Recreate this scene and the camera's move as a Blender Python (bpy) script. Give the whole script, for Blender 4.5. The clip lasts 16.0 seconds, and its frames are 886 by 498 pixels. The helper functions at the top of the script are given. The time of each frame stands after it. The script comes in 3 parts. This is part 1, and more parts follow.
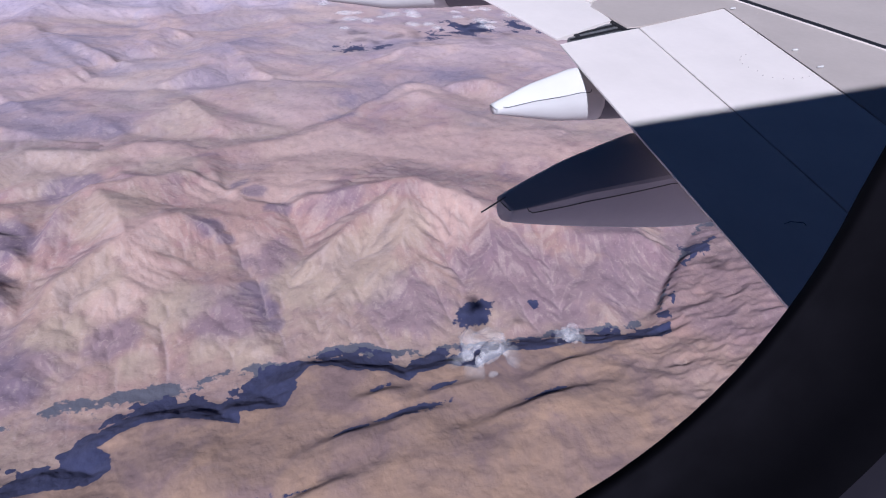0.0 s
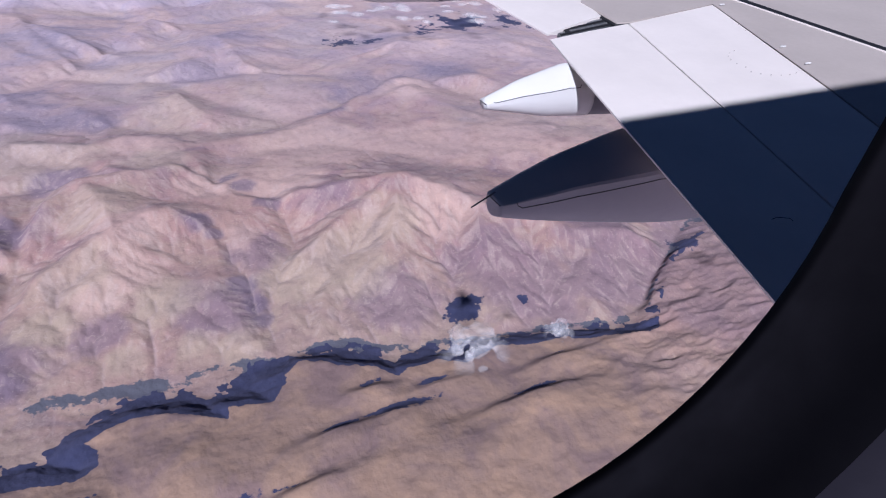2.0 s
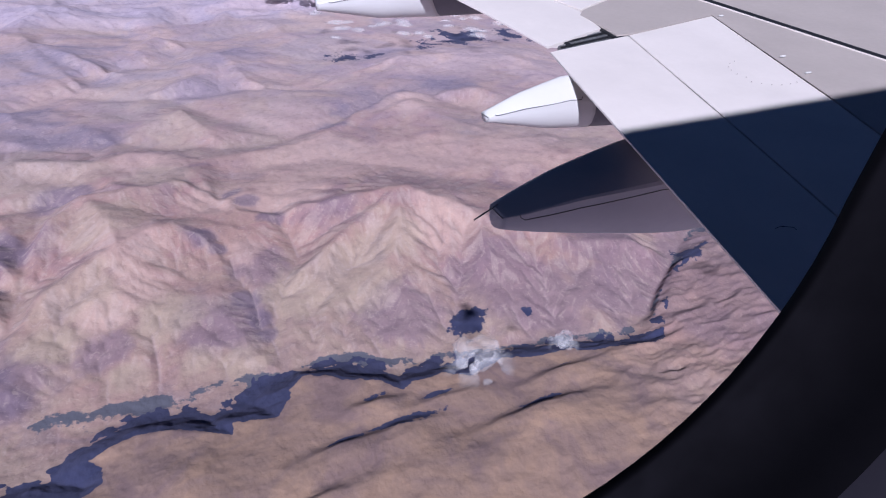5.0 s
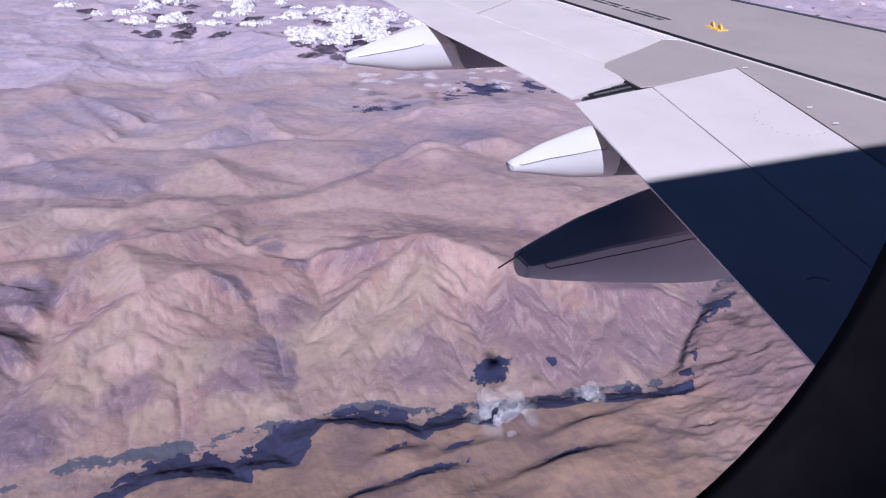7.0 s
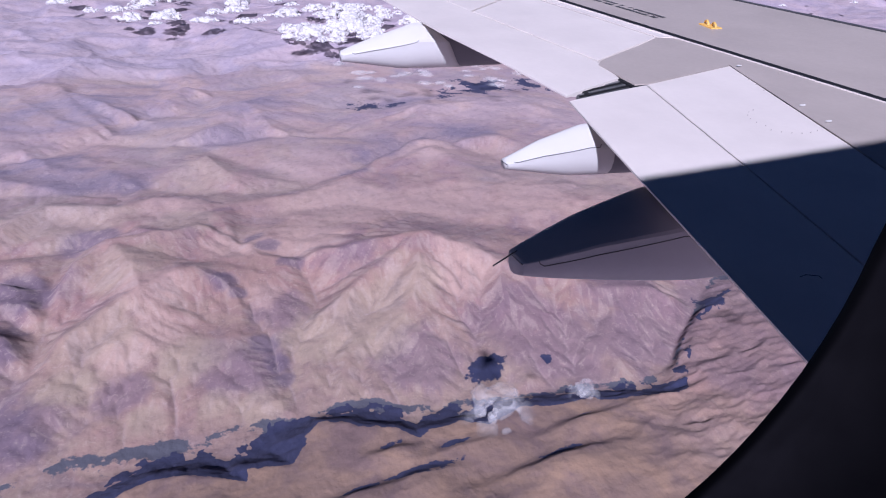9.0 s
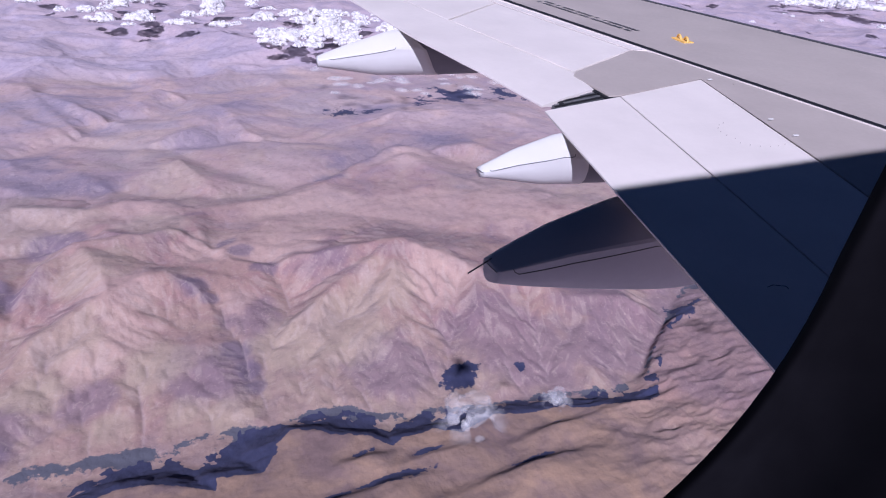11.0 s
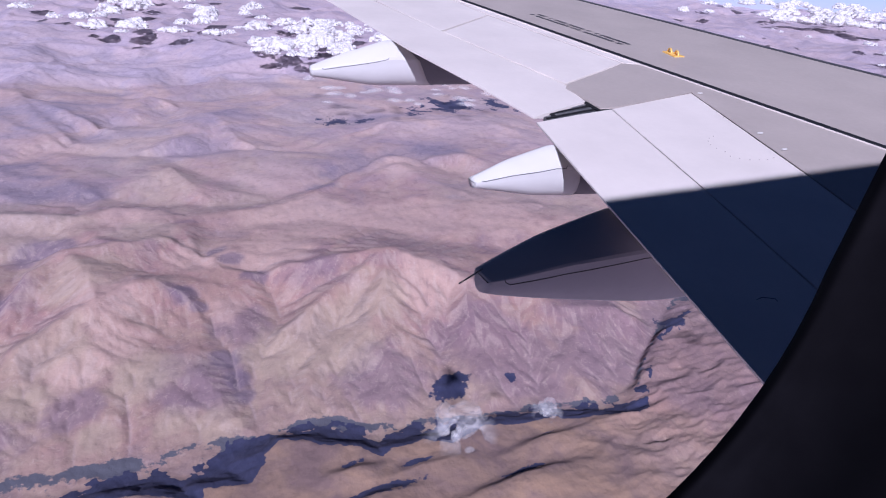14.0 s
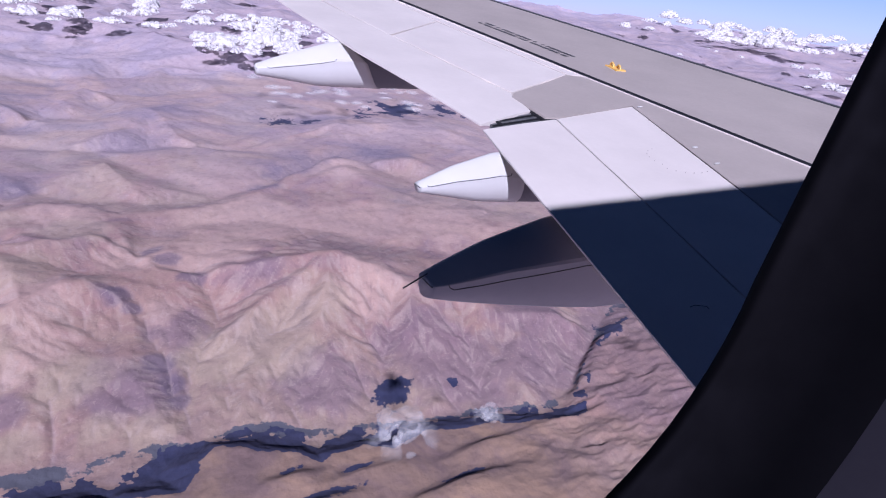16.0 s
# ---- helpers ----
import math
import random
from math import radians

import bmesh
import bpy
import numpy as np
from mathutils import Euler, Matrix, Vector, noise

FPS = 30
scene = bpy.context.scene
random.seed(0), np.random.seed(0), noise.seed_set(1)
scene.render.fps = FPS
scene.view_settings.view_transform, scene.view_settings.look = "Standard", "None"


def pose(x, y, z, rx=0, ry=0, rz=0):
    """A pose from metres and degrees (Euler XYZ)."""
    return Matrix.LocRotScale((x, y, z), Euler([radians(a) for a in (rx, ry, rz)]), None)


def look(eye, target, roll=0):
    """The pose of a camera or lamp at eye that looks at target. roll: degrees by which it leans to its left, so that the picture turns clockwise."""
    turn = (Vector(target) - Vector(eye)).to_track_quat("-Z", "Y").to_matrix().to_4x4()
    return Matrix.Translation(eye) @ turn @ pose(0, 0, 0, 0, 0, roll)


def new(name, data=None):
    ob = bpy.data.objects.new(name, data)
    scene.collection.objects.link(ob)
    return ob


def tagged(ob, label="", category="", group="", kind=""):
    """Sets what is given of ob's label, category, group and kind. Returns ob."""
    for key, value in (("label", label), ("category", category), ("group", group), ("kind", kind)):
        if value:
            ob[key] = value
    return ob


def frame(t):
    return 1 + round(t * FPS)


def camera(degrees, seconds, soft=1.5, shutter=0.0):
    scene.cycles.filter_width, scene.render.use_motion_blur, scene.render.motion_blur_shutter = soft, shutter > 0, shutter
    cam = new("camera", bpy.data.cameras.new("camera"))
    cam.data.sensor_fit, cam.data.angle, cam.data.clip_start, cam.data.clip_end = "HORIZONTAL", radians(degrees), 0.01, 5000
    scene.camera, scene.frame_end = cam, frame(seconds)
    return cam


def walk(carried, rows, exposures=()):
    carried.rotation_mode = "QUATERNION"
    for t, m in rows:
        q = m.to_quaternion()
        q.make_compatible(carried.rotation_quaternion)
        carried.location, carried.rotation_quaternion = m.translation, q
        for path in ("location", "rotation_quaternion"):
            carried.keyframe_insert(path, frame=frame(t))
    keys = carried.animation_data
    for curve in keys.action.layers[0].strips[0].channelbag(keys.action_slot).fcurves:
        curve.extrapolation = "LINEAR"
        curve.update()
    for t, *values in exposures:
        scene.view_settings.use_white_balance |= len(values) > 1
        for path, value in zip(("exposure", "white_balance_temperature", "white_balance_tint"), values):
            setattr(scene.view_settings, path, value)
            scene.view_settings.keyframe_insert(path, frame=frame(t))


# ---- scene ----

# World: x = the airliner's nose, y = outboard over its left wing, z up. The land below is built at about 1:33.
EYE = 250.0
cam = camera(70.0, 16.0, soft=1.1)
# seconds, yaw, pitch, roll of a camera held still at the cabin window
ROWS = [
    (0.0, -23.35, -32.45, -1.35),
    (0.5, -23.32, -32.04, -1.45),
    (1.0, -23.76, -32.35, -1.53),
    (1.5, -23.83, -32.18, -1.45),
    (2.0, -24.10, -32.88, -1.89),
    (2.5, -23.99, -33.28, -1.27),
    (3.0, -23.78, -32.82, -0.96),
    (3.5, -23.92, -32.48, -1.02),
    (4.0, -23.96, -32.14, -0.86),
    (6.5, -24.51, -30.33, -1.77),
    (7.0, -22.01, -27.43, -0.60),
    (7.5, -21.86, -27.83, -0.03),
    (8.0, -22.10, -27.85, -0.26),
    (10.5, -23.47, -27.08, -1.93),
    (11.0, -24.20, -26.92, -2.33),
    (11.5, -24.21, -26.51, -2.31),
    (12.0, -24.65, -26.65, -3.16),
    (12.5, -24.60, -26.29, -3.02),
    (13.0, -24.97, -26.12, -2.83),
    (13.5, -24.78, -26.09, -3.02),
    (14.0, -24.69, -25.99, -3.09),
    (14.5, -25.13, -25.56, -3.25),
    (15.0, -26.24, -25.64, -3.95),
    (15.5, -27.14, -25.63, -4.67),
    (16.0, -28.76, -25.24, -6.19),
]
walk(cam, [(t, pose(0, 0, EYE, 90 + pitch, roll, yaw)) for t, yaw, pitch, roll in ROWS],
     exposures=[(0.0, 0.30, 5300, 20), (4.0, 0.28, 5280, 21), (8.0, 0.18, 5260, 28), (16.0, 0.18, 5230, 30)])

# ---- light ----
SUN_TO = Vector((-0.41, -0.785, 0.68)).normalized()
world = bpy.data.worlds.new("world")
scene.world = world
world.use_nodes = True
wn = world.node_tree
sky = wn.nodes.new("ShaderNodeTexSky")
sky.sky_type = "NISHITA"
sky.sun_disc = False
sky.sun_elevation = math.asin(SUN_TO.z)
sky.sun_rotation = math.atan2(SUN_TO.x, SUN_TO.y)
sky.altitude = 9000
sky.air_density, sky.dust_density, sky.ozone_density = 0.6, 3.0, 1.5
wn.links.new(sky.outputs[0], wn.nodes["Background"].inputs[0])
wn.nodes["Background"].inputs[1].default_value = 0.048
sun = new("sun", bpy.data.lights.new("sun", "SUN"))
sun.data.energy, sun.data.angle, sun.data.color = 5.0, radians(0.9), (1.0, 0.95, 0.9)
sun.matrix_world = look((0, 0, 400), Vector((0, 0, 400)) - SUN_TO)


# ---- materials ----
def material(name, rough=0.5, metal=0.0):
    m = bpy.data.materials.new(name)
    m.use_nodes = True
    b = m.node_tree.nodes["Principled BSDF"]
    b.inputs["Roughness"].default_value, b.inputs["Metallic"].default_value = rough, metal
    return m, m.node_tree, b


def node(nt, kind, **values):
    n = nt.nodes.new(kind)
    for key, value in values.items():
        n.inputs[key].default_value = value
    return n


def noise_at(nt, vec, scale, detail=5.0, rough=0.55, distortion=0.0):
    n = node(nt, "ShaderNodeTexNoise", Scale=scale, Detail=detail, Roughness=rough, Distortion=distortion)
    nt.links.new(vec, n.inputs["Vector"])
    return n.outputs["Fac"]


def ramp(nt, fac, stops):
    n = nt.nodes.new("ShaderNodeValToRGB")
    while len(n.color_ramp.elements) < len(stops):
        n.color_ramp.elements.new(0.5)
    for e, (at, c) in zip(n.color_ramp.elements, stops):
        e.position, e.color = at, (*c, 1) if len(c) == 3 else c
    nt.links.new(fac, n.inputs[0])
    return n.outputs[0]


def mixed(nt, fac, a, b, how="MIX"):
    n = nt.nodes.new("ShaderNodeMix")
    n.data_type, n.blend_type = "RGBA", how
    for at, v in ((0, fac), (6, a), (7, b)):
        if isinstance(v, bpy.types.NodeSocket):
            nt.links.new(v, n.inputs[at])
        else:
            n.inputs[at].default_value = v if at == 0 else (*v, 1)
    return n.outputs[2]


def maths(nt, op, a, b=0.0):
    n = nt.nodes.new("ShaderNodeMath")
    n.operation = op
    for at, v in ((0, a), (1, b)):
        if isinstance(v, bpy.types.NodeSocket):
            nt.links.new(v, n.inputs[at])
        else:
            n.inputs[at].default_value = v
    return n.outputs[0]


def bumped(nt, b, height, distance, strength=1.0):
    n = node(nt, "ShaderNodeBump", Distance=distance, Strength=strength)
    nt.links.new(height, n.inputs["Height"])
    nt.links.new(n.outputs[0], b.inputs["Normal"])


def painted(name, colour, rough=0.35, wear=0.08, scale=1.5, metal=0.0):
    m, nt, b = material(name, rough, metal)
    at = nt.nodes.new("ShaderNodeTexCoord").outputs["Object"]
    big, fine = noise_at(nt, at, scale), noise_at(nt, at, scale * 14, 4)
    dark = tuple(c * (1 - 2.2 * wear) for c in colour)
    light = tuple(min(1, c * (1 + 0.6 * wear)) for c in colour)
    c1 = ramp(nt, big, [(0.3, dark), (0.7, light)])
    c2 = mixed(nt, maths(nt, "MULTIPLY", fine, 0.35), c1, dark)
    nt.links.new(c2, b.inputs["Base Color"])
    r = nt.nodes.new("ShaderNodeMapRange")
    nt.links.new(fine, r.inputs[0])
    r.inputs[3].default_value, r.inputs[4].default_value = rough * 0.8, min(1, rough * 1.3)
    nt.links.new(r.outputs[0], b.inputs["Roughness"])
    bumped(nt, b, big, 0.004, 0.3)
    return m


WING_PALE = painted("pale_grey_paint", (0.775, 0.705, 0.64), 0.42, 0.05)
WING_GREY = painted("mid_grey_paint", (0.46, 0.40, 0.355), 0.45, 0.06)
WHITE = painted("white_paint", (0.58, 0.565, 0.535), 0.35, 0.04)
NAVY = painted("navy_paint", (0.05, 0.06, 0.11), 0.35, 0.08)
BLACK = painted("black_rubber", (0.012, 0.012, 0.014), 0.6, 0.1, 8)
DARK_METAL = painted("dark_metal", (0.12, 0.12, 0.125), 0.45, 0.2, 10, 0.4)
BARE_METAL = painted("bare_metal", (0.45, 0.44, 0.43), 0.35, 0.2, 10, 0.7)
YELLOW = painted("yellow_paint", (0.9, 0.55, 0.13), 0.4, 0.1, 10)
# light plastic in truth; the cabin's shade is put into its colour
CABIN = painted("cabin_plastic", (0.16, 0.155, 0.165), 0.55, 0.12, 12)
# the fairings' white, darkened to grey as shade for the nearest one
FAIRING_SHADED = painted("fairing_shaded_paint", (0.33, 0.325, 0.345), 0.6, 0.05)
# flap shadow on the fairings, put into a darker paint
NECK_SHADE = painted("neck_shade_paint", (0.16, 0.15, 0.165), 0.5, 0.1)
SEAM = painted("seam_shade", (0.06, 0.06, 0.065), 0.6, 0.1, 8)


def ground_material():
    m, nt, b = material("desert_rock", 0.95)
    b.inputs["Specular IOR Level"].default_value = 0.15
    # lilac sheen that stands in for haze over the land at low angles
    b.inputs["Sheen Weight"].default_value, b.inputs["Sheen Roughness"].default_value = 0.06, 0.9
    b.inputs["Sheen Tint"].default_value = (0.78, 0.74, 1.0, 1)
    at = nt.nodes.new("ShaderNodeNewGeometry")
    pos = at.outputs["Position"]
    a = {}
    for key in ("flow", "plain", "painted_shade", "green", "far", "streak", "mauve", "shaded_slope", "pale", "red"):
        n = nt.nodes.new("ShaderNodeAttribute")
        n.attribute_name = key
        a[key] = n.outputs["Fac"]
    huge = noise_at(nt, pos, 0.0065, 4, 0.5, 0.6)
    mid = noise_at(nt, pos, 0.016, 3.5, 0.5, 1.6)
    fine = noise_at(nt, pos, 0.13, 5, 0.58)
    up = node(nt, "ShaderNodeSeparateXYZ")
    nt.links.new(pos, up.inputs[0])
    lie = maths(nt, "ADD", maths(nt, "MULTIPLY", up.outputs[2], 0.010), maths(nt, "MULTIPLY", huge, 1.0))
    c = ramp(nt, lie, [(0.36, (0.35, 0.285, 0.195)), (0.46, (0.325, 0.235, 0.168)), (0.55, (0.33, 0.20, 0.155)), (0.64, (0.32, 0.215, 0.162)), (0.74, (0.23, 0.16, 0.165)), (0.9, (0.31, 0.19, 0.155))])
    c2 = ramp(nt, mid, [(0.34, (0.22, 0.155, 0.155)), (0.44, (0.28, 0.18, 0.145)), (0.55, (0.33, 0.24, 0.167)), (0.68, (0.29, 0.18, 0.155))])
    c = mixed(nt, 0.55, c, c2)
    c = mixed(nt, maths(nt, "MULTIPLY", a["mauve"], 0.7), c, (0.200, 0.143, 0.150))
    c = mixed(nt, maths(nt, "MULTIPLY", a["red"], 0.7), c, (0.46, 0.335, 0.25))
    c = mixed(nt, maths(nt, "MULTIPLY", a["pale"], 0.5), c, (0.39, 0.325, 0.21))
    # shade of slopes turned from the sun, and purple bands, painted dark
    c = mixed(nt, maths(nt, "MULTIPLY", a["shaded_slope"], 0.72), c, (0.135, 0.105, 0.128))
    c = mixed(nt, maths(nt, "MULTIPLY", a["flow"], 0.4), c, (0.42, 0.34, 0.30))
    light = nt.nodes.new("ShaderNodeMapRange")
    light.inputs[1].default_value, light.inputs[2].default_value = 0.22, 0.46
    nt.links.new(a["streak"], light.inputs[0])
    c = mixed(nt, maths(nt, "MULTIPLY", light.outputs[0], 0.30), c, (0.46, 0.385, 0.30))
    fleck = ramp(nt, noise_at(nt, pos, 0.22, 4, 0.6, 1.2), [(0.56, (0, 0, 0)), (0.68, (0.3, 0.3, 0.3))])
    c = mixed(nt, fleck, c, (0.48, 0.40, 0.31))
    dust = ramp(nt, noise_at(nt, pos, 0.03, 5, 0.6, 0.8), [(0.36, (0.19, 0.133, 0.104)), (0.48, (0.245, 0.172, 0.114)), (0.64, (0.305, 0.21, 0.124))])
    c = mixed(nt, a["plain"], c, dust)
    # distance haze put into the rock colour, lilac and paler farther out
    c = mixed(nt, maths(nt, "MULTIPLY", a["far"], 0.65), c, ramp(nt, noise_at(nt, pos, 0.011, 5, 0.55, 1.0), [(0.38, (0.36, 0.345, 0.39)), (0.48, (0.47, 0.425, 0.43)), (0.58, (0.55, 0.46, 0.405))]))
    # a second veil of painted haze towards the horizon
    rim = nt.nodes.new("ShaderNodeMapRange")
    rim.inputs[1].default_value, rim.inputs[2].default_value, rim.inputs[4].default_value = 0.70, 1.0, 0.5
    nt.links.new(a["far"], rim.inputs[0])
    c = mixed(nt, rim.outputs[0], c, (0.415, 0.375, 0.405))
    g = ramp(nt, fine, [(0.34, (0.70, 0.68, 0.70)), (0.47, (1, 1, 1)), (0.56, (1, 1, 1)), (0.68, (1.2, 1.17, 1.12))])
    c = mixed(nt, 0.55, c, g, "MULTIPLY")
    grit = ramp(nt, noise_at(nt, pos, 0.75, 4, 0.7), [(0.36, (0.74, 0.72, 0.73)), (0.48, (1, 1, 1)), (0.60, (1.0, 1.0, 1.0)), (0.68, (1.22, 1.2, 1.14))])
    c = mixed(nt, 0.14, c, grit, "MULTIPLY")
    c = mixed(nt, 1.0, c, (0.97, 0.908, 0.985), "MULTIPLY")
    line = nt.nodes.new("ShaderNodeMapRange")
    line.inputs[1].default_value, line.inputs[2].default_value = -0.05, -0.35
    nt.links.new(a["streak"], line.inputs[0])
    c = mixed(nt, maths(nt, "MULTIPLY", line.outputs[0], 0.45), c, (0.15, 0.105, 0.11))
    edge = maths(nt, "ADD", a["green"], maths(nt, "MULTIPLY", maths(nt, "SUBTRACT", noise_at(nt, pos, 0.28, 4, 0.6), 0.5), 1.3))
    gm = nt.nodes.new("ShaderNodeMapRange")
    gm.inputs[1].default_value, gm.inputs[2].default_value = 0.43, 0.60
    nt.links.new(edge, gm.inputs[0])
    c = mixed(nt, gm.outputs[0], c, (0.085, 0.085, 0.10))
    # navy shade of cliffs, hills and clouds, mixed into the ground colour
    thick = maths(nt, "ADD", a["painted_shade"], maths(nt, "MULTIPLY", maths(nt, "SUBTRACT", noise_at(nt, pos, 0.28, 4, 0.6), 0.5), 1.0))
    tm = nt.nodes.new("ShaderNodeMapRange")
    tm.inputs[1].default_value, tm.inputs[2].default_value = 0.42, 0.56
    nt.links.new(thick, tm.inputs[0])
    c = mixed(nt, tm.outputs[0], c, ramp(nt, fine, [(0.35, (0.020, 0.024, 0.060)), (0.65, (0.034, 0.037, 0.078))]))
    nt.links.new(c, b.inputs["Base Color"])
    h = maths(nt, "ADD", fine, maths(nt, "MULTIPLY", noise_at(nt, pos, 0.5, 3, 0.5), 0.25))
    bumped(nt, b, h, 1.3, 0.55)
    return m


# ---- the land ----
def lattice(ix, iy, seed):
    h = (ix.astype(np.int64) * 374761393 + iy.astype(np.int64) * 668265263 + seed * 1274126177) & 0xFFFFFFFF
    h = ((h ^ (h >> 13)) * 1103515245) & 0xFFFFFFFF
    return ((h ^ (h >> 16)) & 0xFFFF) / 65535.0 * 2 - 1


def value_noise(x, y, seed):
    ix, iy = np.floor(x), np.floor(y)
    fx, fy = x - ix, y - iy
    u, v = fx * fx * fx * (fx * (fx * 6 - 15) + 10), fy * fy * fy * (fy * (fy * 6 - 15) + 10)
    a, b = lattice(ix, iy, seed), lattice(ix + 1, iy, seed)
    c, d = lattice(ix, iy + 1, seed), lattice(ix + 1, iy + 1, seed)
    return (a * (1 - u) + b * u) * (1 - v) + (c * (1 - u) + d * u) * v


def fbm(x, y, size, octaves, seed, gain=0.5, ridged=False):
    total, amp, norm = 0.0, 1.0, 0.0
    for k in range(octaves):
        s = size / 2.03 ** k
        r = 0.6 * k
        n = value_noise((x * math.cos(r) - y * math.sin(r)) / s + 17.3 * k, (x * math.sin(r) + y * math.cos(r)) / s - 9.1 * k, seed + k)
        total = total + amp * ((1 - 2 * np.abs(n)) if ridged else n)
        norm += amp
        amp *= gain
    return total / norm


def smooth(a, b, v):
    t = np.clip((v - a) / (b - a), 0, 1)
    return t * t * (3 - 2 * t)


# crests and valley floors of the land below, each a line of (x, y, height)
RIDGES, VALLEYS = [], []


def ridge(*line):
    RIDGES.extend(zip(line, line[1:]))


def valley(*line):
    VALLEYS.extend(zip(line, line[1:]))


ridge((5, 537, 16), (-32, 526, 18), (-70, 527, 18), (-93, 508, 14), (-108, 479, 8), (-112, 448, -2))
ridge((-53, 446, 14), (-72, 430, 9), (-96, 412, 3), (-112, 390, -4), (-125, 361, -9), (-138, 337, -13))
ridge((-70, 527, 18), (-53, 479, 16), (-54, 450, 12), (-60, 406, 2), (-71, 372, -8), (-78, 328, -14))
ridge((-54, 450, 12), (-34, 458, 13), (-14, 461, 12), (3, 451, 8), (15, 425, 1), (15, 392, -6), (10, 369, -7), (16, 340, -10), (23, 318, -12), (29, 306, -14))
ridge((166, 436, 24), (134, 442, 21), (95, 455, 14), (60, 466, 10), (32, 494, 12), (5, 537, 16))
ridge((166, 436, 24), (129, 414, 17), (97, 397, 9), (72, 385, 1), (50, 369, -7), (36, 356, -10))
ridge((166, 436, 24), (142, 388, 13), (119, 353, 0), (99, 324, -9), (86, 298, -13))
ridge((97, 397, 9), (83, 363, -2), (70, 324, -9), (69, 300, -13))
ridge((166, 436, 24), (195, 411, 21), (207, 382, 15), (196, 343, 2), (189, 307, -8), (181, 273, -13))
ridge((207, 382, 15), (240, 361, 12), (264, 335, 6), (259, 305, -5), (247, 274, -10), (236, 252, -14))
ridge((264, 335, 6), (299, 320, 6), (316, 307, 0), (302, 286, -9))
ridge((-178, 526, 12), (-152, 501, 10), (-129, 491, 6), (-116, 485, 0))
ridge((-169, 485, 11), (-147, 474, 9), (-127, 460, 4), (-115, 447, -3))
ridge((-160, 437, 10), (-140, 427, 5), (-127, 412, -2), (-119, 392, -9))
ridge((-186, 529, 12), (-160, 401, 6), (-152, 371, -8))
ridge((-190, 580, 8), (-165, 581, 12), (-147, 611, 16), (-125, 629, 16), (-65, 611, 13), (-31, 621, 10), (-9, 613, 8))
ridge((-127, 639, 12), (-126, 593, 6), (-141, 566, 0))
ridge((-66, 619, 10), (-61, 585, 7), (-32, 526, 18))
ridge((-49, 675, 0), (-22, 712, 4), (21, 737, 10), (31, 701, 6), (45, 644, 2))
ridge((198, 623, 4), (235, 660, 12), (257, 664, 15), (274, 635, 11), (287, 594, 7), (320, 551, 6), (339, 493, 6))
ridge((45, 599, 3), (88, 595, 5), (143, 606, 6), (199, 625, 3))
ridge((145, 611, 8), (199, 665, 11), (254, 703, 16), (292, 688, 12), (360, 686, 15), (377, 657, 10))
ridge((211, 805, 6), (268, 832, 11), (329, 849, 14), (452, 847, 14), (490, 749, 12), (481, 653, 8))
ridge((329, 849, 14), (289, 800, 7), (238, 743, 2))
ridge((-182, 842, 6), (-142, 767, 4), (-88, 737, 3), (-51, 685, 0))
ridge((-219, 775, 8), (-178, 738, 4), (-128, 695, 2), (-85, 668, 0))
ridge((-333, 1307, 26), (-274, 1247, 24), (-179, 1123, 22), (-89, 988, 16), (-45, 923, 8))
ridge((-274, 1247, 24), (-199, 1031, 16), (-136, 933, 8), (-88, 864, 0))
ridge((-179, 1123, 22), (-133, 997, 14), (-78, 875, 3))
ridge((-333, 1307, 26), (-251, 1019, 16), (-205, 878, 6))
ridge((-22, 816, 3), (36, 859, 10), (83, 949, 16), (105, 839, 8), (134, 780, 3))
ridge((-32, 982, 4), (9, 1097, 12), (43, 1046, 7))
ridge((65, 1209, 8), (112, 1272, 13), (187, 1162, 10), (217, 1033, 4))
ridge((-143, 1103, 6), (-93, 1300, 12), (-26, 1318, 14), (16, 1179, 8))
RIVER = [(-154, 297, -16), (-126, 304, -16), (-113, 304, -16), (-92, 311, -16), (-69, 304, -16), (-60, 306, -16), (-43, 305, -16), (-25, 301, -16), (-9, 302, -16), (1, 304, -16), (26, 298, -16), (40, 299, -16), (72, 298, -16), (99, 282, -16), (120, 277, -16), (137, 273, -16), (169, 265, -16), (192, 262, -16), (211, 260, -15), (246, 248, -15), (274, 253, -15), (299, 273, -14), (327, 292, -14), (351, 312, -14), (392, 338, -13), (445, 360, -13), (525, 376, -12)]
valley(*RIVER)
valley((-103, 552, -6), (-114, 493, -9), (-118, 435, -11), (-122, 395, -14), (-135, 360, -15), (-148, 339, -16), (-159, 319, -16))
valley((-177, 495, -8), (-145, 472, -9), (-123, 437, -11), (-118, 435, -11))
valley((-185, 536, -7), (-143, 511, -8), (-118, 483, -9))
valley((-190, 561, -4), (-140, 554, -4), (-103, 555, -6), (-79, 554, 2), (-48, 567, 4))
valley((7, 559, 6), (22, 501, -4), (67, 467, -7), (72, 420, -9), (50, 369, -12), (37, 337, -14), (31, 303, -16))
valley((17, 424, -4), (27, 386, -8), (33, 357, -11), (31, 306, -16))
valley((127, 407, 6), (98, 372, -7), (64, 336, -12), (47, 300, -16))
valley((194, 375, 4), (168, 330, -8), (138, 275, -16))
valley((239, 350, 3), (218, 298, -9), (209, 263, -15))
valley((284, 319, 0), (273, 277, -10), (253, 248, -15))
valley((22, 501, -4), (49, 558, -3), (77, 569, -2), (142, 561, -2), (186, 519, 2), (233, 480, 2), (275, 448, 0), (327, 408, -2), (351, 361, -6), (334, 301, -14))
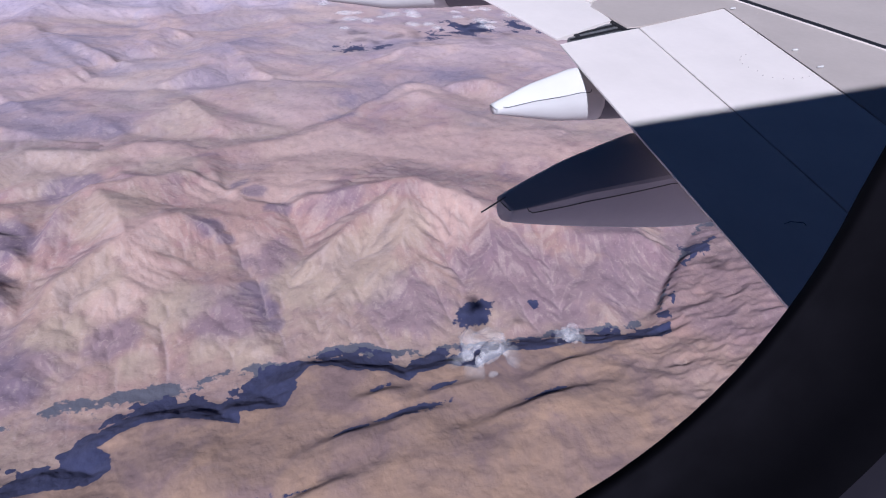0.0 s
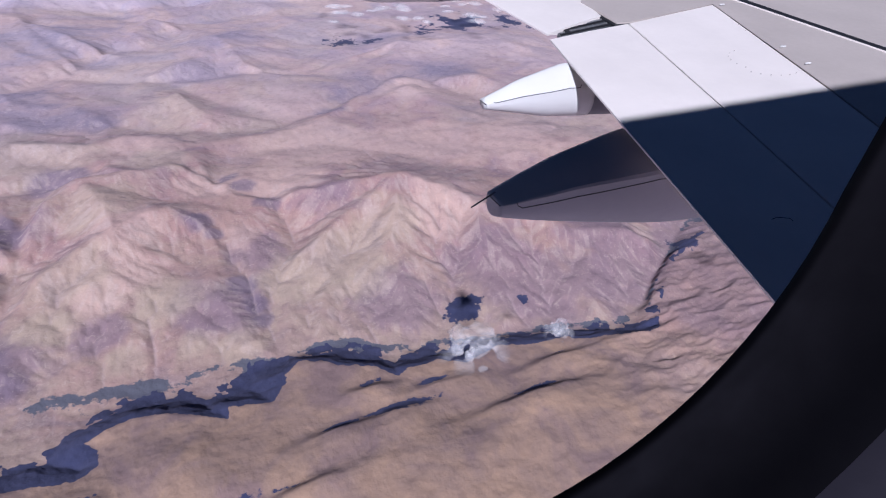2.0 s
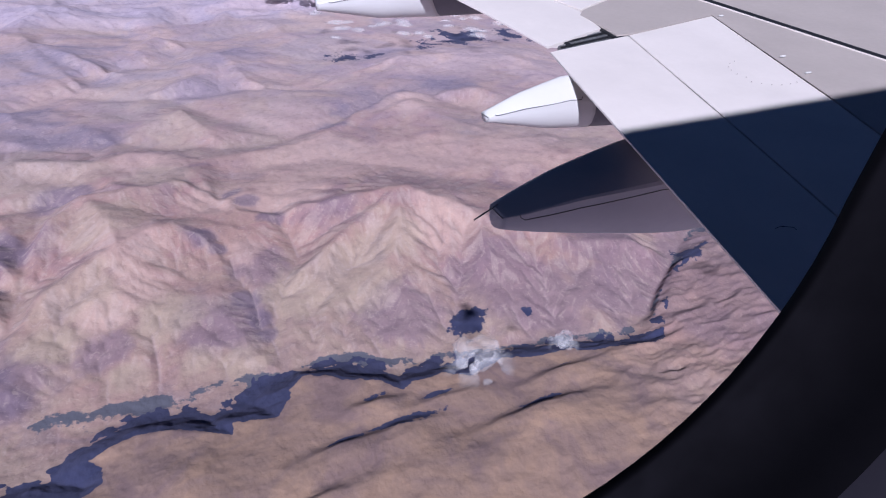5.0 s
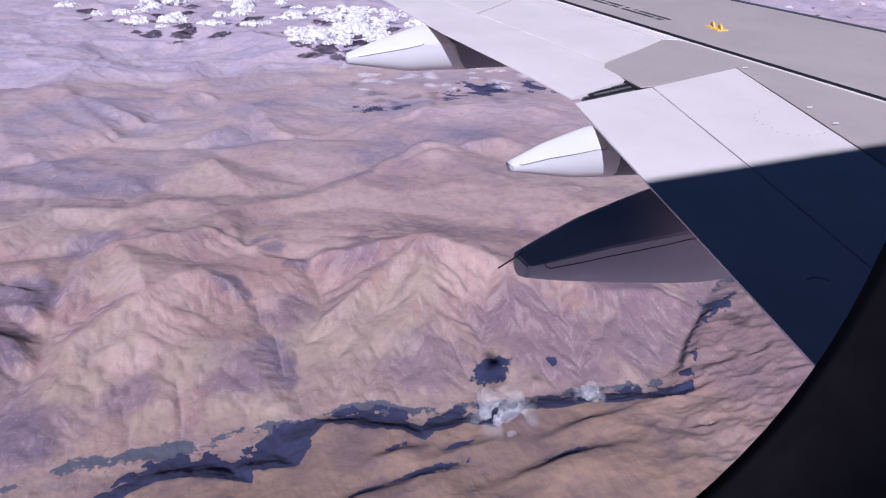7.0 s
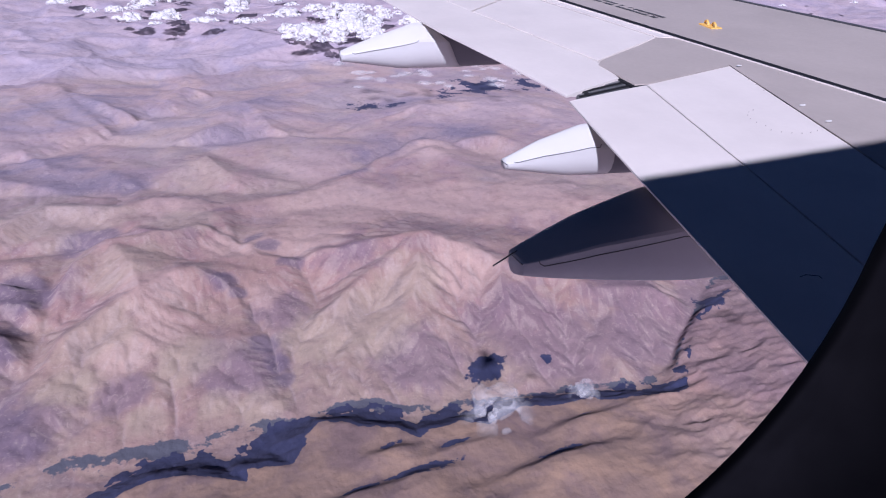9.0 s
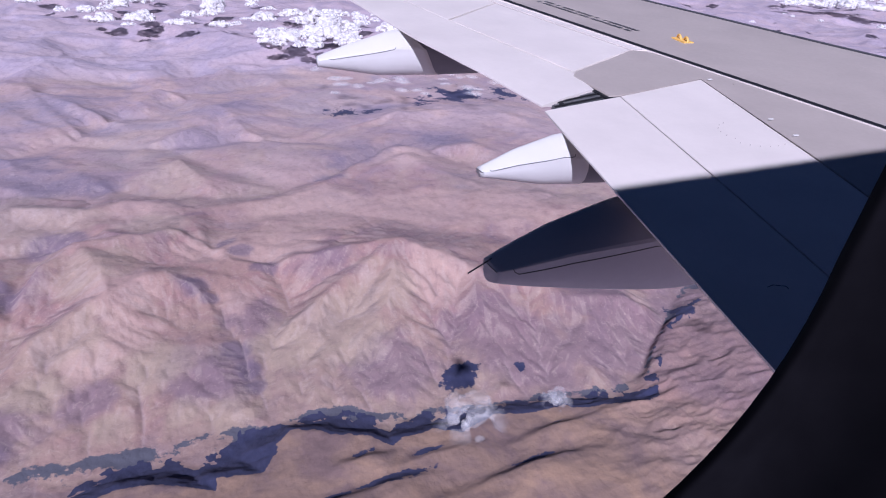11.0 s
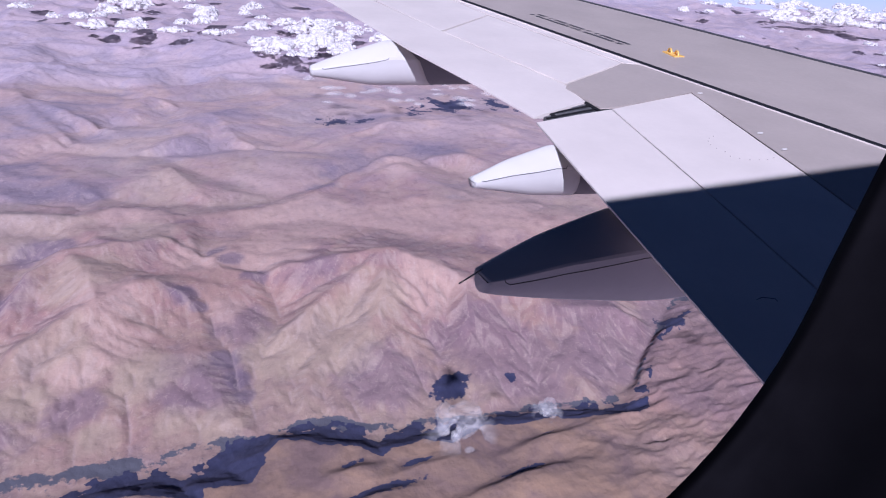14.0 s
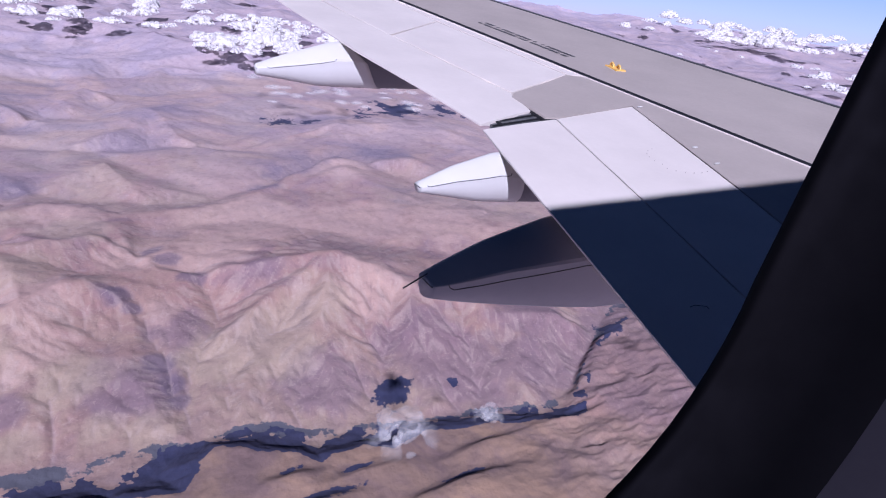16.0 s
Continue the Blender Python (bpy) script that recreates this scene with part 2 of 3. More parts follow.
valley((-222, 716, -7), (-162, 708, -7), (-76, 674, -7), (-52, 689, -7), (-11, 662, -6), (48, 636, -6), (114, 638, -6), (156, 658, -6), (214, 693, -5), (282, 737, 0), (320, 665, 0), (352, 609, -2), (393, 532, -4))
valley((-245, 827, -7), (-160, 825, -7), (-96, 864, -7), (-76, 901, -7), (-46, 968, -7), (-4, 966, -7), (79, 1089, -6), (158, 1123, -6))
valley((-96, 864, -7), (-30, 823, -7), (9, 817, -7), (69, 703, -6), (114, 638, -6))
valley((9, 817, -7), (93, 815, -6), (163, 799, -6), (215, 823, -5), (271, 844, -3))
valley((-397, 1575, -7), (-267, 1495, -7), (-141, 1264, -7), (-58, 1232, -7), (-24, 1132, -7), (79, 1089, -6))
valley((154, 828, -6), (210, 929, -6), (299, 928, -6), (407, 959, -5), (559, 947, -6), (575, 787, -6))
# edge of the tableland on the airliner's side of the gorge, from aft to ahead: x, y and the lie of its cliff (low to high)
RIM_AFT = [(-204, 271, -4), (-169, 261, -4), (-155, 259, -4), (-136, 262, -6), (-130, 258, -14), (-122, 245, -6), (-110, 243, -8), (-95, 243, -10), (-72, 237, -12), (-61, 242, -8), (-61, 254, -10), (-67, 262, -12), (-56, 264, 2), (-44, 266, 6), (-35, 265, 8), (-13, 253, 7), (-1, 246, 2), (-1, 256, 4), (23, 251, 2), (31, 261, 0)]
RIM_AHEAD = [(33, 270, 2), (42, 274, 6), (54, 269, 8), (65, 261, 7), (81, 254, 4), (91, 244, -4), (98, 247, 2), (116, 246, 3), (132, 240, 0), (157, 245, 0), (176, 239, 0), (198, 237, 0), (227, 226, 0), (243, 222, -2), (262, 225, -8), (278, 243, -10), (298, 262, -10), (327, 281, -10), (362, 300, -10), (420, 319, -10)]
RIM = [(-420, 300, -4)] + RIM_AFT + RIM_AHEAD + [(820, 420, -8)]
# hills and hollows of the tableland: x, y, length, breadth, height
HILLS = [(-23, 223, 42, 20, 5), (54, 200, 34, 15, 4), (95, 183, 40, 18, 4), (-59, 205, 26, 12, -4), (-95, 220, 30, 10, 4), (161, 183, 30, 12, 3), (-23, 190, 40, 8, -6), (82, 213, 22, 6, 5), (72, 236, 16, 5, 5), (150, 198, 30, 5, 5), (47, 213, 14, 5, 4), (183, 221, 24, 4, 4), (-117, 240, 14, 6, 3), (28, 186, 20, 5, 5), (-73, 215, 20, 6, 4), (110, 226, 26, 5, 3)]


def along(x, y, lines, power=3.0):
    """Distance to the nearest of the lines, and their heights mixed by nearness."""
    best, num, den = np.full(x.shape, 1e9), np.zeros(x.shape), np.zeros(x.shape)
    for (ax, ay, az), (bx, by, bz) in lines:
        dx, dy = bx - ax, by - ay
        t = np.clip(((x - ax) * dx + (y - ay) * dy) / (dx * dx + dy * dy + 1e-9), 0, 1)
        d = np.hypot(x - ax - t * dx, y - ay - t * dy)
        w = 1 / (d + 2.5) ** power
        best = np.minimum(best, d)
        num, den = num + w * (az + (bz - az) * t), den + w
    return best, num / den


def gorge_at(x, y):
    """Distance to the river, and on which side of it (minus: the airliner's)."""
    best, side = np.full(x.shape, 1e9), np.zeros(x.shape)
    for (ax, ay, _), (bx, by, _) in zip(RIVER, RIVER[1:]):
        dx, dy = bx - ax, by - ay
        t = np.clip(((x - ax) * dx + (y - ay) * dy) / (dx * dx + dy * dy), 0, 1)
        d = np.hypot(x - ax - t * dx, y - ay - t * dy)
        near = d < best
        best, side = np.where(near, d, best), np.where(near, np.sign((y - ay) * dx - (x - ax) * dy), side)
    return best, side


def tableland_at(x, y):
    """Distance inwards from the tableland's edge (minus: outside), and its height there."""
    d, z = along(x, y, list(zip(RIM, RIM[1:])), 2.0)
    within = np.zeros(x.shape, bool)
    ring = [(p[0], p[1]) for p in RIM] + [(820, -900), (-420, -900)]
    for (ax, ay), (bx, by) in zip(ring, ring[1:] + ring[:1]):
        if ay != by:
            within ^= ((ay > y) != (by > y)) & (x < (bx - ax) * (y - ay) / (by - ay) + ax)
    return np.where(within, d, -d), z


# bodies of coloured rock, and slopes painted dark as shade: x, y, radius
MAUVE_ROCK = [(-62, 350, 16), (-115, 338, 26), (42, 405, 26), (123, 318, 34), (188, 330, 34), (214, 290, 40), (262, 285, 36), (-98, 568, 20), (-134, 742, 44), (-72, 712, 36), (222, 715, 46), (318, 725, 52), (4, 452, 14), (322, 915, 46), (53, 838, 44), (-140, 490, 34), (-152, 1001, 80), (112, 440, 22), (320, 262, 50), (-150, 400, 24), (-128, 372, 16), (-140, 345, 18), (0, 345, 14), (20, 350, 20), (290, 330, 40), (-210, 760, 60), (90, 960, 60), (300, 235, 36), (345, 282, 44), (330, 228, 46), (380, 300, 50)]
SHADED_SLOPES = [(-172, 764, 40), (-134, 738, 34), (-98, 712, 30), (-66, 694, 22), (-150, 800, 40), (168, 650, 16), (200, 690, 24), (236, 715, 26), (280, 722, 26), (322, 722, 28), (352, 700, 18), (-142, 500, 22), (-128, 478, 16), (-140, 440, 18), (-136, 418, 14), (-100, 566, 14), (-80, 562, 12), (26, 372, 9), (30, 350, 9), (32, 334, 7), (8, 446, 10), (16, 432, 7), (40, 520, 10), (48, 496, 8), (62, 462, 10), (-110, 960, 46), (-80, 905, 30), (-150, 1030, 60), (-128, 345, 20), (-112, 328, 13), (-150, 360, 18)]
PALE_ROCK = [(-78, 412, 30), (-92, 368, 20), (-24, 370, 22), (60, 366, 22), (97, 366, 34), (-131, 612, 46), (8, 704, 40), (-80, 600, 30), (13, 313, 16), (135, 388, 30), (-50, 325, 12), (-12, 326, 12), (-60, 490, 34), (-20, 560, 30)]
RED_ROCK = [(130, 558, 60), (400, 835, 80), (258, 672, 34), (126, 690, 48), (180, 395, 34), (228, 520, 60), (28, 508, 30), (-25, 590, 34), (-63, 384, 15), (34, 428, 16), (314, 500, 60), (509, 776, 80), (221, 1200, 90), (-44, 400, 20), (-40, 450, 24), (80, 500, 40)]


def outcrop(x, y, bodies, seed):
    wob = 0.5 * fbm(x, y, 55, 5, seed, 0.55) + 0.45 * fbm(x + 0.5 * y, y - 0.5 * x, 14, 4, seed + 9, 0.6)
    best = np.zeros(x.shape)
    for bx, by, r in bodies:
        best = np.maximum(best, smooth(1.3, 0.6, np.hypot(x - bx, y - by) / r + wob))
    return best


X0, X1, Y0, Y1, CELL = -390.0, 830.0, 80.0, 1250.0, 2.0


def carve():
    """Slopes hung between crests and valley floors, then cut by running water (stream power law), on a coarse grid and a fine one."""
    z = None
    for cell, rounds, dt, spread in ((4.0, 14, 0.5, 0.02), (CELL, 11, 0.45, 0.012)):
        nx, ny = int((X1 - X0) / cell) + 1, int((Y1 - Y0) / cell) + 1
        gx, gy = np.meshgrid(X0 + cell * np.arange(nx), Y0 + cell * np.arange(ny))
        if z is None:
            wx, wy = gx + 7 * fbm(gx, gy, 45, 3, 5), gy + 7 * fbm(gx, gy, 45, 3, 6)
            dr, zr = along(wx, wy, RIDGES)
            dv, zv = along(wx, wy, VALLEYS)
            t = dv / (dv + dr + 1e-6)
            z = zv + np.maximum(zr - zv, 4) * t * (1 - 0.25 * smooth(440, 680, gy))
            z = z + (2.2 * fbm(gx, gy, 40, 4, 3) + (2.5 - 0.8 * smooth(460, 640, gy)) * fbm(gx + 0.4 * gy, gy, 46, 6, 8, 0.6, True)) * smooth(2, 30, dv)
        else:
            fx, fy = np.linspace(0, z.shape[1] - 1, nx), np.linspace(0, z.shape[0] - 1, ny)
            ax, ay = np.minimum(fx.astype(int), z.shape[1] - 2), np.minimum(fy.astype(int), z.shape[0] - 2)
            u, v = (fx - ax)[None, :], (fy - ay)[:, None]
            q = z[np.ix_(ay, ax)] * (1 - u) * (1 - v) + z[np.ix_(ay, ax + 1)] * u * (1 - v) + z[np.ix_(ay + 1, ax)] * (1 - u) * v + z[np.ix_(ay + 1, ax + 1)] * u * v
            z = q + fbm(gx, gy, cell * 5, 2, 9) * cell * 0.12
        soft = 0.055 * (0.8 + 0.5 * fbm(gx, gy, 90, 3, 70))
        idx = np.arange(nx * ny).reshape(ny, nx)
        for turn in range(rounds):
            pad = np.pad(z, 1, mode="edge")
            drop, rec = np.zeros_like(z), idx.copy()
            for oy in (-1, 0, 1):
                for ox in (-1, 0, 1):
                    if ox or oy:
                        g = (z - pad[1 + oy:1 + oy + ny, 1 + ox:1 + ox + nx]) / math.hypot(ox, oy)
                        ok = g > drop
                        drop, rec = np.where(ok, g, drop), np.where(ok, idx + oy * nx + ox, rec)
            flat = z.ravel()
            order = np.argsort(flat, kind="stable").tolist()
            r = rec.ravel().tolist()
            area = [cell * cell] * (nx * ny)
            for i in reversed(order):
                j = r[i]
                if j != i:
                    area[j] += area[i]
            k = (soft.ravel() * dt * np.array(area) ** 0.45 / cell).tolist()
            h = flat.tolist()
            for i in order:
                j = r[i]
                if j != i:
                    n = (h[i] + k[i] * h[j]) / (1 + k[i])
                    h[i] = n if n > h[j] else h[j]
            z = np.array(h).reshape(ny, nx)
            pad = np.pad(z, 1, mode="edge")
            mean = (pad[:-2, 1:-1] + pad[2:, 1:-1] + pad[1:-1, :-2] + pad[1:-1, 2:]) / 4
            steep = np.abs(z - mean) > 0.28 * cell
            z = np.where(steep, z + 0.5 * (mean - z), z + spread * (mean - z))
    return z, np.log(np.array(area).reshape(ny, nx) / CELL ** 2)


def sample(grid, x, y):
    fx, fy = np.clip((x - X0) / CELL, 0, grid.shape[1] - 1.001), np.clip((y - Y0) / CELL, 0, grid.shape[0] - 1.001)
    ax, ay = fx.astype(int), fy.astype(int)
    u, v = fx - ax, fy - ay
    return grid[ay, ax] * (1 - u) * (1 - v) + grid[ay, ax + 1] * u * (1 - v) + grid[ay + 1, ax] * (1 - u) * v + grid[ay + 1, ax + 1] * u * v


def build_ground():
    z, flow = carve()
    az = np.radians(np.concatenate([np.arange(-34, 80, 0.135), np.arange(80, 326, 2.0)]))
    rad = np.concatenate([np.arange(0.0, 124, 4.0), 125 * (4400 / 125) ** np.linspace(0, 1, 760)])
    A, R = np.meshgrid(az, rad)
    x, y = R * np.sin(A), R * np.cos(A)
    inside = smooth(0, 90, x - X0) * smooth(0, 120, X1 - x) * smooth(0, 40, y - Y0) * smooth(0, 160, Y1 - y)
    wx, wy = x + 2.0 * fbm(x, y, 22, 4, 21), y + 2.0 * fbm(x, y, 22, 4, 27)
    near = sample(z, wx, wy)
    fl = sample(flow, wx, wy)
    # gullies that run down every slope: stretched ridges in eight bearings, each used where the slope faces that way
    gy, gx = np.gradient(z, CELL)
    for soften in range(6):
        gx = (gx + np.roll(gx, 1, 0) + np.roll(gx, -1, 0) + np.roll(gx, 1, 1) + np.roll(gx, -1, 1)) / 5
        gy = (gy + np.roll(gy, 1, 0) + np.roll(gy, -1, 0) + np.roll(gy, 1, 1) + np.roll(gy, -1, 1)) / 5
    sx, sy = sample(gx, wx, wy), sample(gy, wx, wy)
    steep = np.hypot(sx, sy) + 1e-6
    sx, sy = sx / steep, sy / steep
    streak, total = 0.0, 1e-6
    for k in range(8):
        ca, sa = math.cos(math.pi * k / 8), math.sin(math.pi * k / 8)
        share = np.abs(sx * ca + sy * sa) ** 14
        down, across = x * ca + y * sa, y * ca - x * sa
        streak = streak + share * fbm(across, down * 0.11, 5.5, 4, 120 + 7 * k, 0.5, True)
        total = total + share
    streak = streak / total
    near = near + 0.8 * streak * smooth(0.06, 0.4, steep)
    far = 2 + 30 * fbm(x + 50 * fbm(x, y, 200, 3, 31), y + 50 * fbm(x, y, 200, 3, 33), 300, 8, 12, 0.5, True)
    d, s = gorge_at(x, y)
    n1 = fbm(x, y, 34, 5, 81)
    # the tableland: rounded hills that break off in ragged cliffs above the valley floor
    inwards, lie = tableland_at(x + 3 * fbm(x, y, 16, 4, 98, 0.6), y + 3 * fbm(x, y, 16, 4, 99, 0.6))
    top = -4 + 0.25 * lie * smooth(60, 0, inwards) + 2.0 * smooth(0, 60, inwards) + 2.5 * fbm(x, y, 60, 3, 91) + 1.0 * fbm(x, y, 22, 3, 95)
    for hx, hy, long, wide, high in HILLS:
        top = top + high * np.exp(-((x - hx) / long) ** 2 - (np.maximum(y - hy, (y - hy) * -0.45) / wide) ** 2)
    rough = smooth(170, 260, x + 30 * n1)
    ribs = fbm(x * 0.4 + 0.3 * y, y * 1.25, 17, 5, 103, 0.55, True)
    top = top + ribs * (0.3 + 3.4 * rough)
    floor = -16 + 3 * smooth(270, 420, x) + 1.5 * smooth(4, 40, d) + 1.0 * fbm(x, y, 14, 4, 85)
    cliff = 0.4 * smooth(-30, -4, inwards + 5 * n1) + 0.6 * smooth(-20, 2.5, inwards)
    hither = np.maximum(smooth(4, -6, d * s), smooth(-12, -6, inwards))
    near = near * (1 - hither) + (floor + (top - floor) * cliff) * hither
    h = near * inside + far * (1 - inside)
    h += 0.35 * fbm(x, y, 7, 4, 60, 0.6, True) * smooth(900, 450, R)
    h -= 9 * smooth(1500, 4400, R)
    # scrub and fields along the river, and cliff shade painted dark on the talus below
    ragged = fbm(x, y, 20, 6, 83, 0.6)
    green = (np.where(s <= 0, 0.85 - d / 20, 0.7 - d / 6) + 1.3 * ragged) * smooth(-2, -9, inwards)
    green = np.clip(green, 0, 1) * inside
    deep = (13 + 0.95 * (lie + 12)) * (1 - 0.55 * smooth(240, 275, x))
    painted_shade = (s <= 0) * smooth(1.5, -3, inwards) * np.clip(0.5 + (inwards + deep + 18 * ragged + 12 * fbm(x, y, 9, 3, 84)) / 5, 0, 1)
    # shade is painted into the hollows behind the tableland's hills as well
    for hx, hy, long, wide, high in HILLS:
        if wide < 9:
            reach = np.hypot((x - hx) / long, (y - hy - 4 - 0.5 * wide) / wide)
            painted_shade = np.maximum(painted_shade, np.clip(0.85 - 1.1 * reach + 1.3 * fbm(x * 0.5, y * 1.5, 18, 5, 88, 0.6), 0, 0.8))
    # and cloud shadows are painted as dark patches on the far flank and far plains
    for px, py, long, wide in ((157, 293, 10, 9), (198, 287, 3.5, 4), (352, 300, 8, 12), (259, 916, 20, 26), (299, 914, 14, 20), (400, 958, 18, 24), (478, 967, 40, 40), (567, 952, 28, 34)):
        painted_shade = np.maximum(painted_shade, np.clip(1.05 - 0.6 * np.hypot((x - px) / long, (y - py) / wide) + 1.0 * ragged, 0, 0.9))
    painted_shade = painted_shade * inside
    plain = smooth(-8, -1, inwards) * inside * (1 - 0.65 * smooth(190, 270, x + 25 * n1))
    nA, nR = len(az), len(rad)
    me = bpy.data.meshes.new("ground")
    co = np.stack([x, y, h], -1).reshape(-1, 3).astype(np.float32)
    i, j = np.meshgrid(np.arange(nR - 1), np.arange(nA), indexing="ij")
    j2 = (j + 1) % nA
    quads = np.stack([i * nA + j, (i + 1) * nA + j, (i + 1) * nA + j2, i * nA + j2], -1).reshape(-1, 4)[:, ::-1]
    me.vertices.add(len(co))
    me.vertices.foreach_set("co", co.ravel())
    me.loops.add(quads.size)
    me.loops.foreach_set("vertex_index", quads.ravel().astype(np.int32))
    me.polygons.add(len(quads))
    me.polygons.foreach_set("loop_start", np.arange(0, quads.size, 4, dtype=np.int32))
    me.polygons.foreach_set("use_smooth", np.ones(len(quads), dtype=bool))
    for key, v in (("flow", smooth(2.2, 6.5, fl) * inside), ("plain", plain), ("painted_shade", painted_shade), ("green", green), ("far", np.maximum(1 - inside, 0.7 * smooth(420, 1000, R))), ("mauve", outcrop(x, y, MAUVE_ROCK, 140) * inside), ("shaded_slope", outcrop(x, y, SHADED_SLOPES, 170) * inside), ("pale", outcrop(x, y, PALE_ROCK, 150) * inside), ("red", outcrop(x, y, RED_ROCK, 160) * inside), ("streak", streak * smooth(0.04, 0.3, steep) * inside)):
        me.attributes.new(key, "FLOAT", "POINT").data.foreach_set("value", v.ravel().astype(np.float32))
    me.update()
    me.validate()
    me.materials.append(ground_material())
    return tagged(new("ground", me), "bare tan and mauve desert mountains cut by a dark river gorge", "mountains", kind="structure")


ground = build_ground()


# ---- the airliner ----
def solid(name, parent, mat, bm, label="", smoothed=False):
    me = bpy.data.meshes.new(name)
    bmesh.ops.recalc_face_normals(bm, faces=bm.faces)
    bm.to_mesh(me)
    bm.free()
    me.materials.append(mat)
    if smoothed:
        me.polygons.foreach_set("use_smooth", [True] * len(me.polygons))
    ob = new(name, me)
    if parent:
        ob.parent = parent
    return tagged(ob, label)


DIHEDRAL = math.tan(radians(5.1))


def on_wing(x, y, up=0.0):
    return Vector((x, y, EYE - 1.6 + DIHEDRAL * y + up))


def slab(name, parent, mat, outline, up, thick, label="", bevel=0.006):
    """A plate on the wing's upper face, its top at `up`, from the corners (x, y) in order."""
    bm = bmesh.new()
    top = [bm.verts.new(on_wing(x, y, up)) for x, y in outline]
    low = [bm.verts.new(on_wing(x, y, up - thick)) for x, y in outline]
    bm.faces.new(top)
    bm.faces.new(low[::-1])
    n = len(top)
    for k in range(n):
        bm.faces.new((top[k], low[k], low[(k + 1) % n], top[(k + 1) % n]))
    if bevel:
        bmesh.ops.bevel(bm, geom=[e for e in bm.edges if all(v in top for v in e.verts)], offset=bevel, segments=2, affect="EDGES")
    return solid(name, parent, mat, bm, label)


airliner = tagged(new("airliner"), "white and grey airliner wing in sunlight beyond a cabin window", "aircraft")
airliner.location = (0, 0, 0)


def wing_box():
    """Main wing: a closed section lofted from root to tip, rear edge at the flap line, rounded nose."""
    bm = bmesh.new()
    rings = []
    for y, rear, gap, nose, thick in ((-0.6, 2.75, 5.95, 10.1, 0.75), (2.96, 3.4, 5.44, 8.98, 0.62), (4.30, 3.6, 5.22, 8.58, 0.56), (5.51, 3.62, 5.03, 8.22, 0.5), (9.45, 3.15, 4.45, 7.2, 0.36), (12.0, 2.9, 4.15, 6.5, 0.28)):
        ring = []
        for x, up in ((rear, -0.035), (gap, -0.001), (nose - 0.5, -0.001), (nose - 0.22, -0.02), (nose - 0.06, -0.08), (nose, -0.19), (nose - 0.1, -0.32), (nose - 0.8, -thick * 0.8 - 0.1), (gap, -thick - 0.1), (rear + 0.5, -thick * 0.7), (rear, -0.3)):
            ring.append(bm.verts.new(on_wing(x, y, up)))
        rings.append(ring)
    n = len(rings[0])
    for a, b in zip(rings, rings[1:]):
        for k in range(n):
            bm.faces.new((a[k], a[(k + 1) % n], b[(k + 1) % n], b[k]))
    bm.faces.new(rings[0])
    bm.faces.new(rings[-1][::-1])
    return solid("wing", airliner, WING_GREY, bm, "mid-grey upper wing skin with rounded leading edge")


wing = wing_box()

def wedge(name, parent, mat, rear, front, label, rear_thick=0.012, front_thick=0.13, up=0.0):
    """A flap: a tapered plate between its rear and front edges, each a row of (x, y) from root to tip."""
    bm = bmesh.new()
    rows = []
    for (rx, ry), (fx, fy) in zip(rear, front):
        ring = []
        for t, top, low in ((0, 0, -rear_thick), (0.08, 0.002, -rear_thick * 1.6), (0.5, 0.004, -front_thick * 0.7), (0.985, 0.0, -front_thick), (1.0, -0.004, -front_thick * 0.8)):
            ring.append((rx + (fx - rx) * t, ry + (fy - ry) * t, top, low))
        rows.append([bm.verts.new(on_wing(x, y, up + a)) for x, y, a, _ in ring] + [bm.verts.new(on_wing(x, y, up + l)) for x, y, _, l in ring[::-1]])
    n = len(rows[0])
    for a, b in zip(rows, rows[1:]):
        for k in range(n):
            bm.faces.new((a[k], a[(k + 1) % n], b[(k + 1) % n], b[k]))
    bm.faces.new(rows[0])
    bm.faces.new(rows[-1][::-1])
    return solid(name, parent, mat, bm, label)


def tube(name, parent, mat, points, radius, label=""):
    cu = bpy.data.curves.new(name, "CURVE")
    cu.dimensions, cu.bevel_depth, cu.bevel_resolution = "3D", radius, 2
    sp = cu.splines.new("POLY")
    sp.points.add(len(points) - 1)
    for p, q in zip(sp.points, points):
        p.co = (*q, 1)
    cu.use_fill_caps = True
    tmp = bpy.data.objects.new(name, cu)
    scene.collection.objects.link(tmp)
    me = bpy.data.meshes.new_from_object(tmp.evaluated_get(bpy.context.evaluated_depsgraph_get()))
    bpy.data.objects.remove(tmp)
    me.materials.clear()
    me.materials.append(mat)
    me.polygons.foreach_set("use_smooth", [True] * len(me.polygons))
    ob = new(name, me)
    ob.parent = parent
    return tagged(ob, label)


# fixed rear panels, flaps and spoilers (corners x, y)
slab("fixed_panel", airliner, WING_GREY, [(2.98, -0.5), (4.20, 2.74), (4.825, 4.575), (3.66, 4.295), (3.53, 4.30), (3.55, 4.87), (3.66, 4.985), (4.825, 5.60), (5.02, 5.45), (5.43, 2.96), (5.95, -0.5)], 0.004, 0.07, "mid-grey fixed wing panel", 0.004)
wedge("inboard_flap", airliner, WING_PALE, [(1.62, -0.5), (2.06, 1.28), (2.40, 2.66), (2.76, 4.09)], [(2.268, -0.5), (2.784, 1.28), (3.184, 2.66), (3.629, 4.272)], "pale grey inboard trailing-edge flap")
slab("inboard_spoiler", airliner, WING_PALE, [(2.278, -0.5), (3.193, 2.66), (3.640, 4.28), (4.81, 4.56), (4.185, 2.74), (2.965, -0.5)], 0.0, 0.05, "pale grey inboard spoiler panel", 0.004)
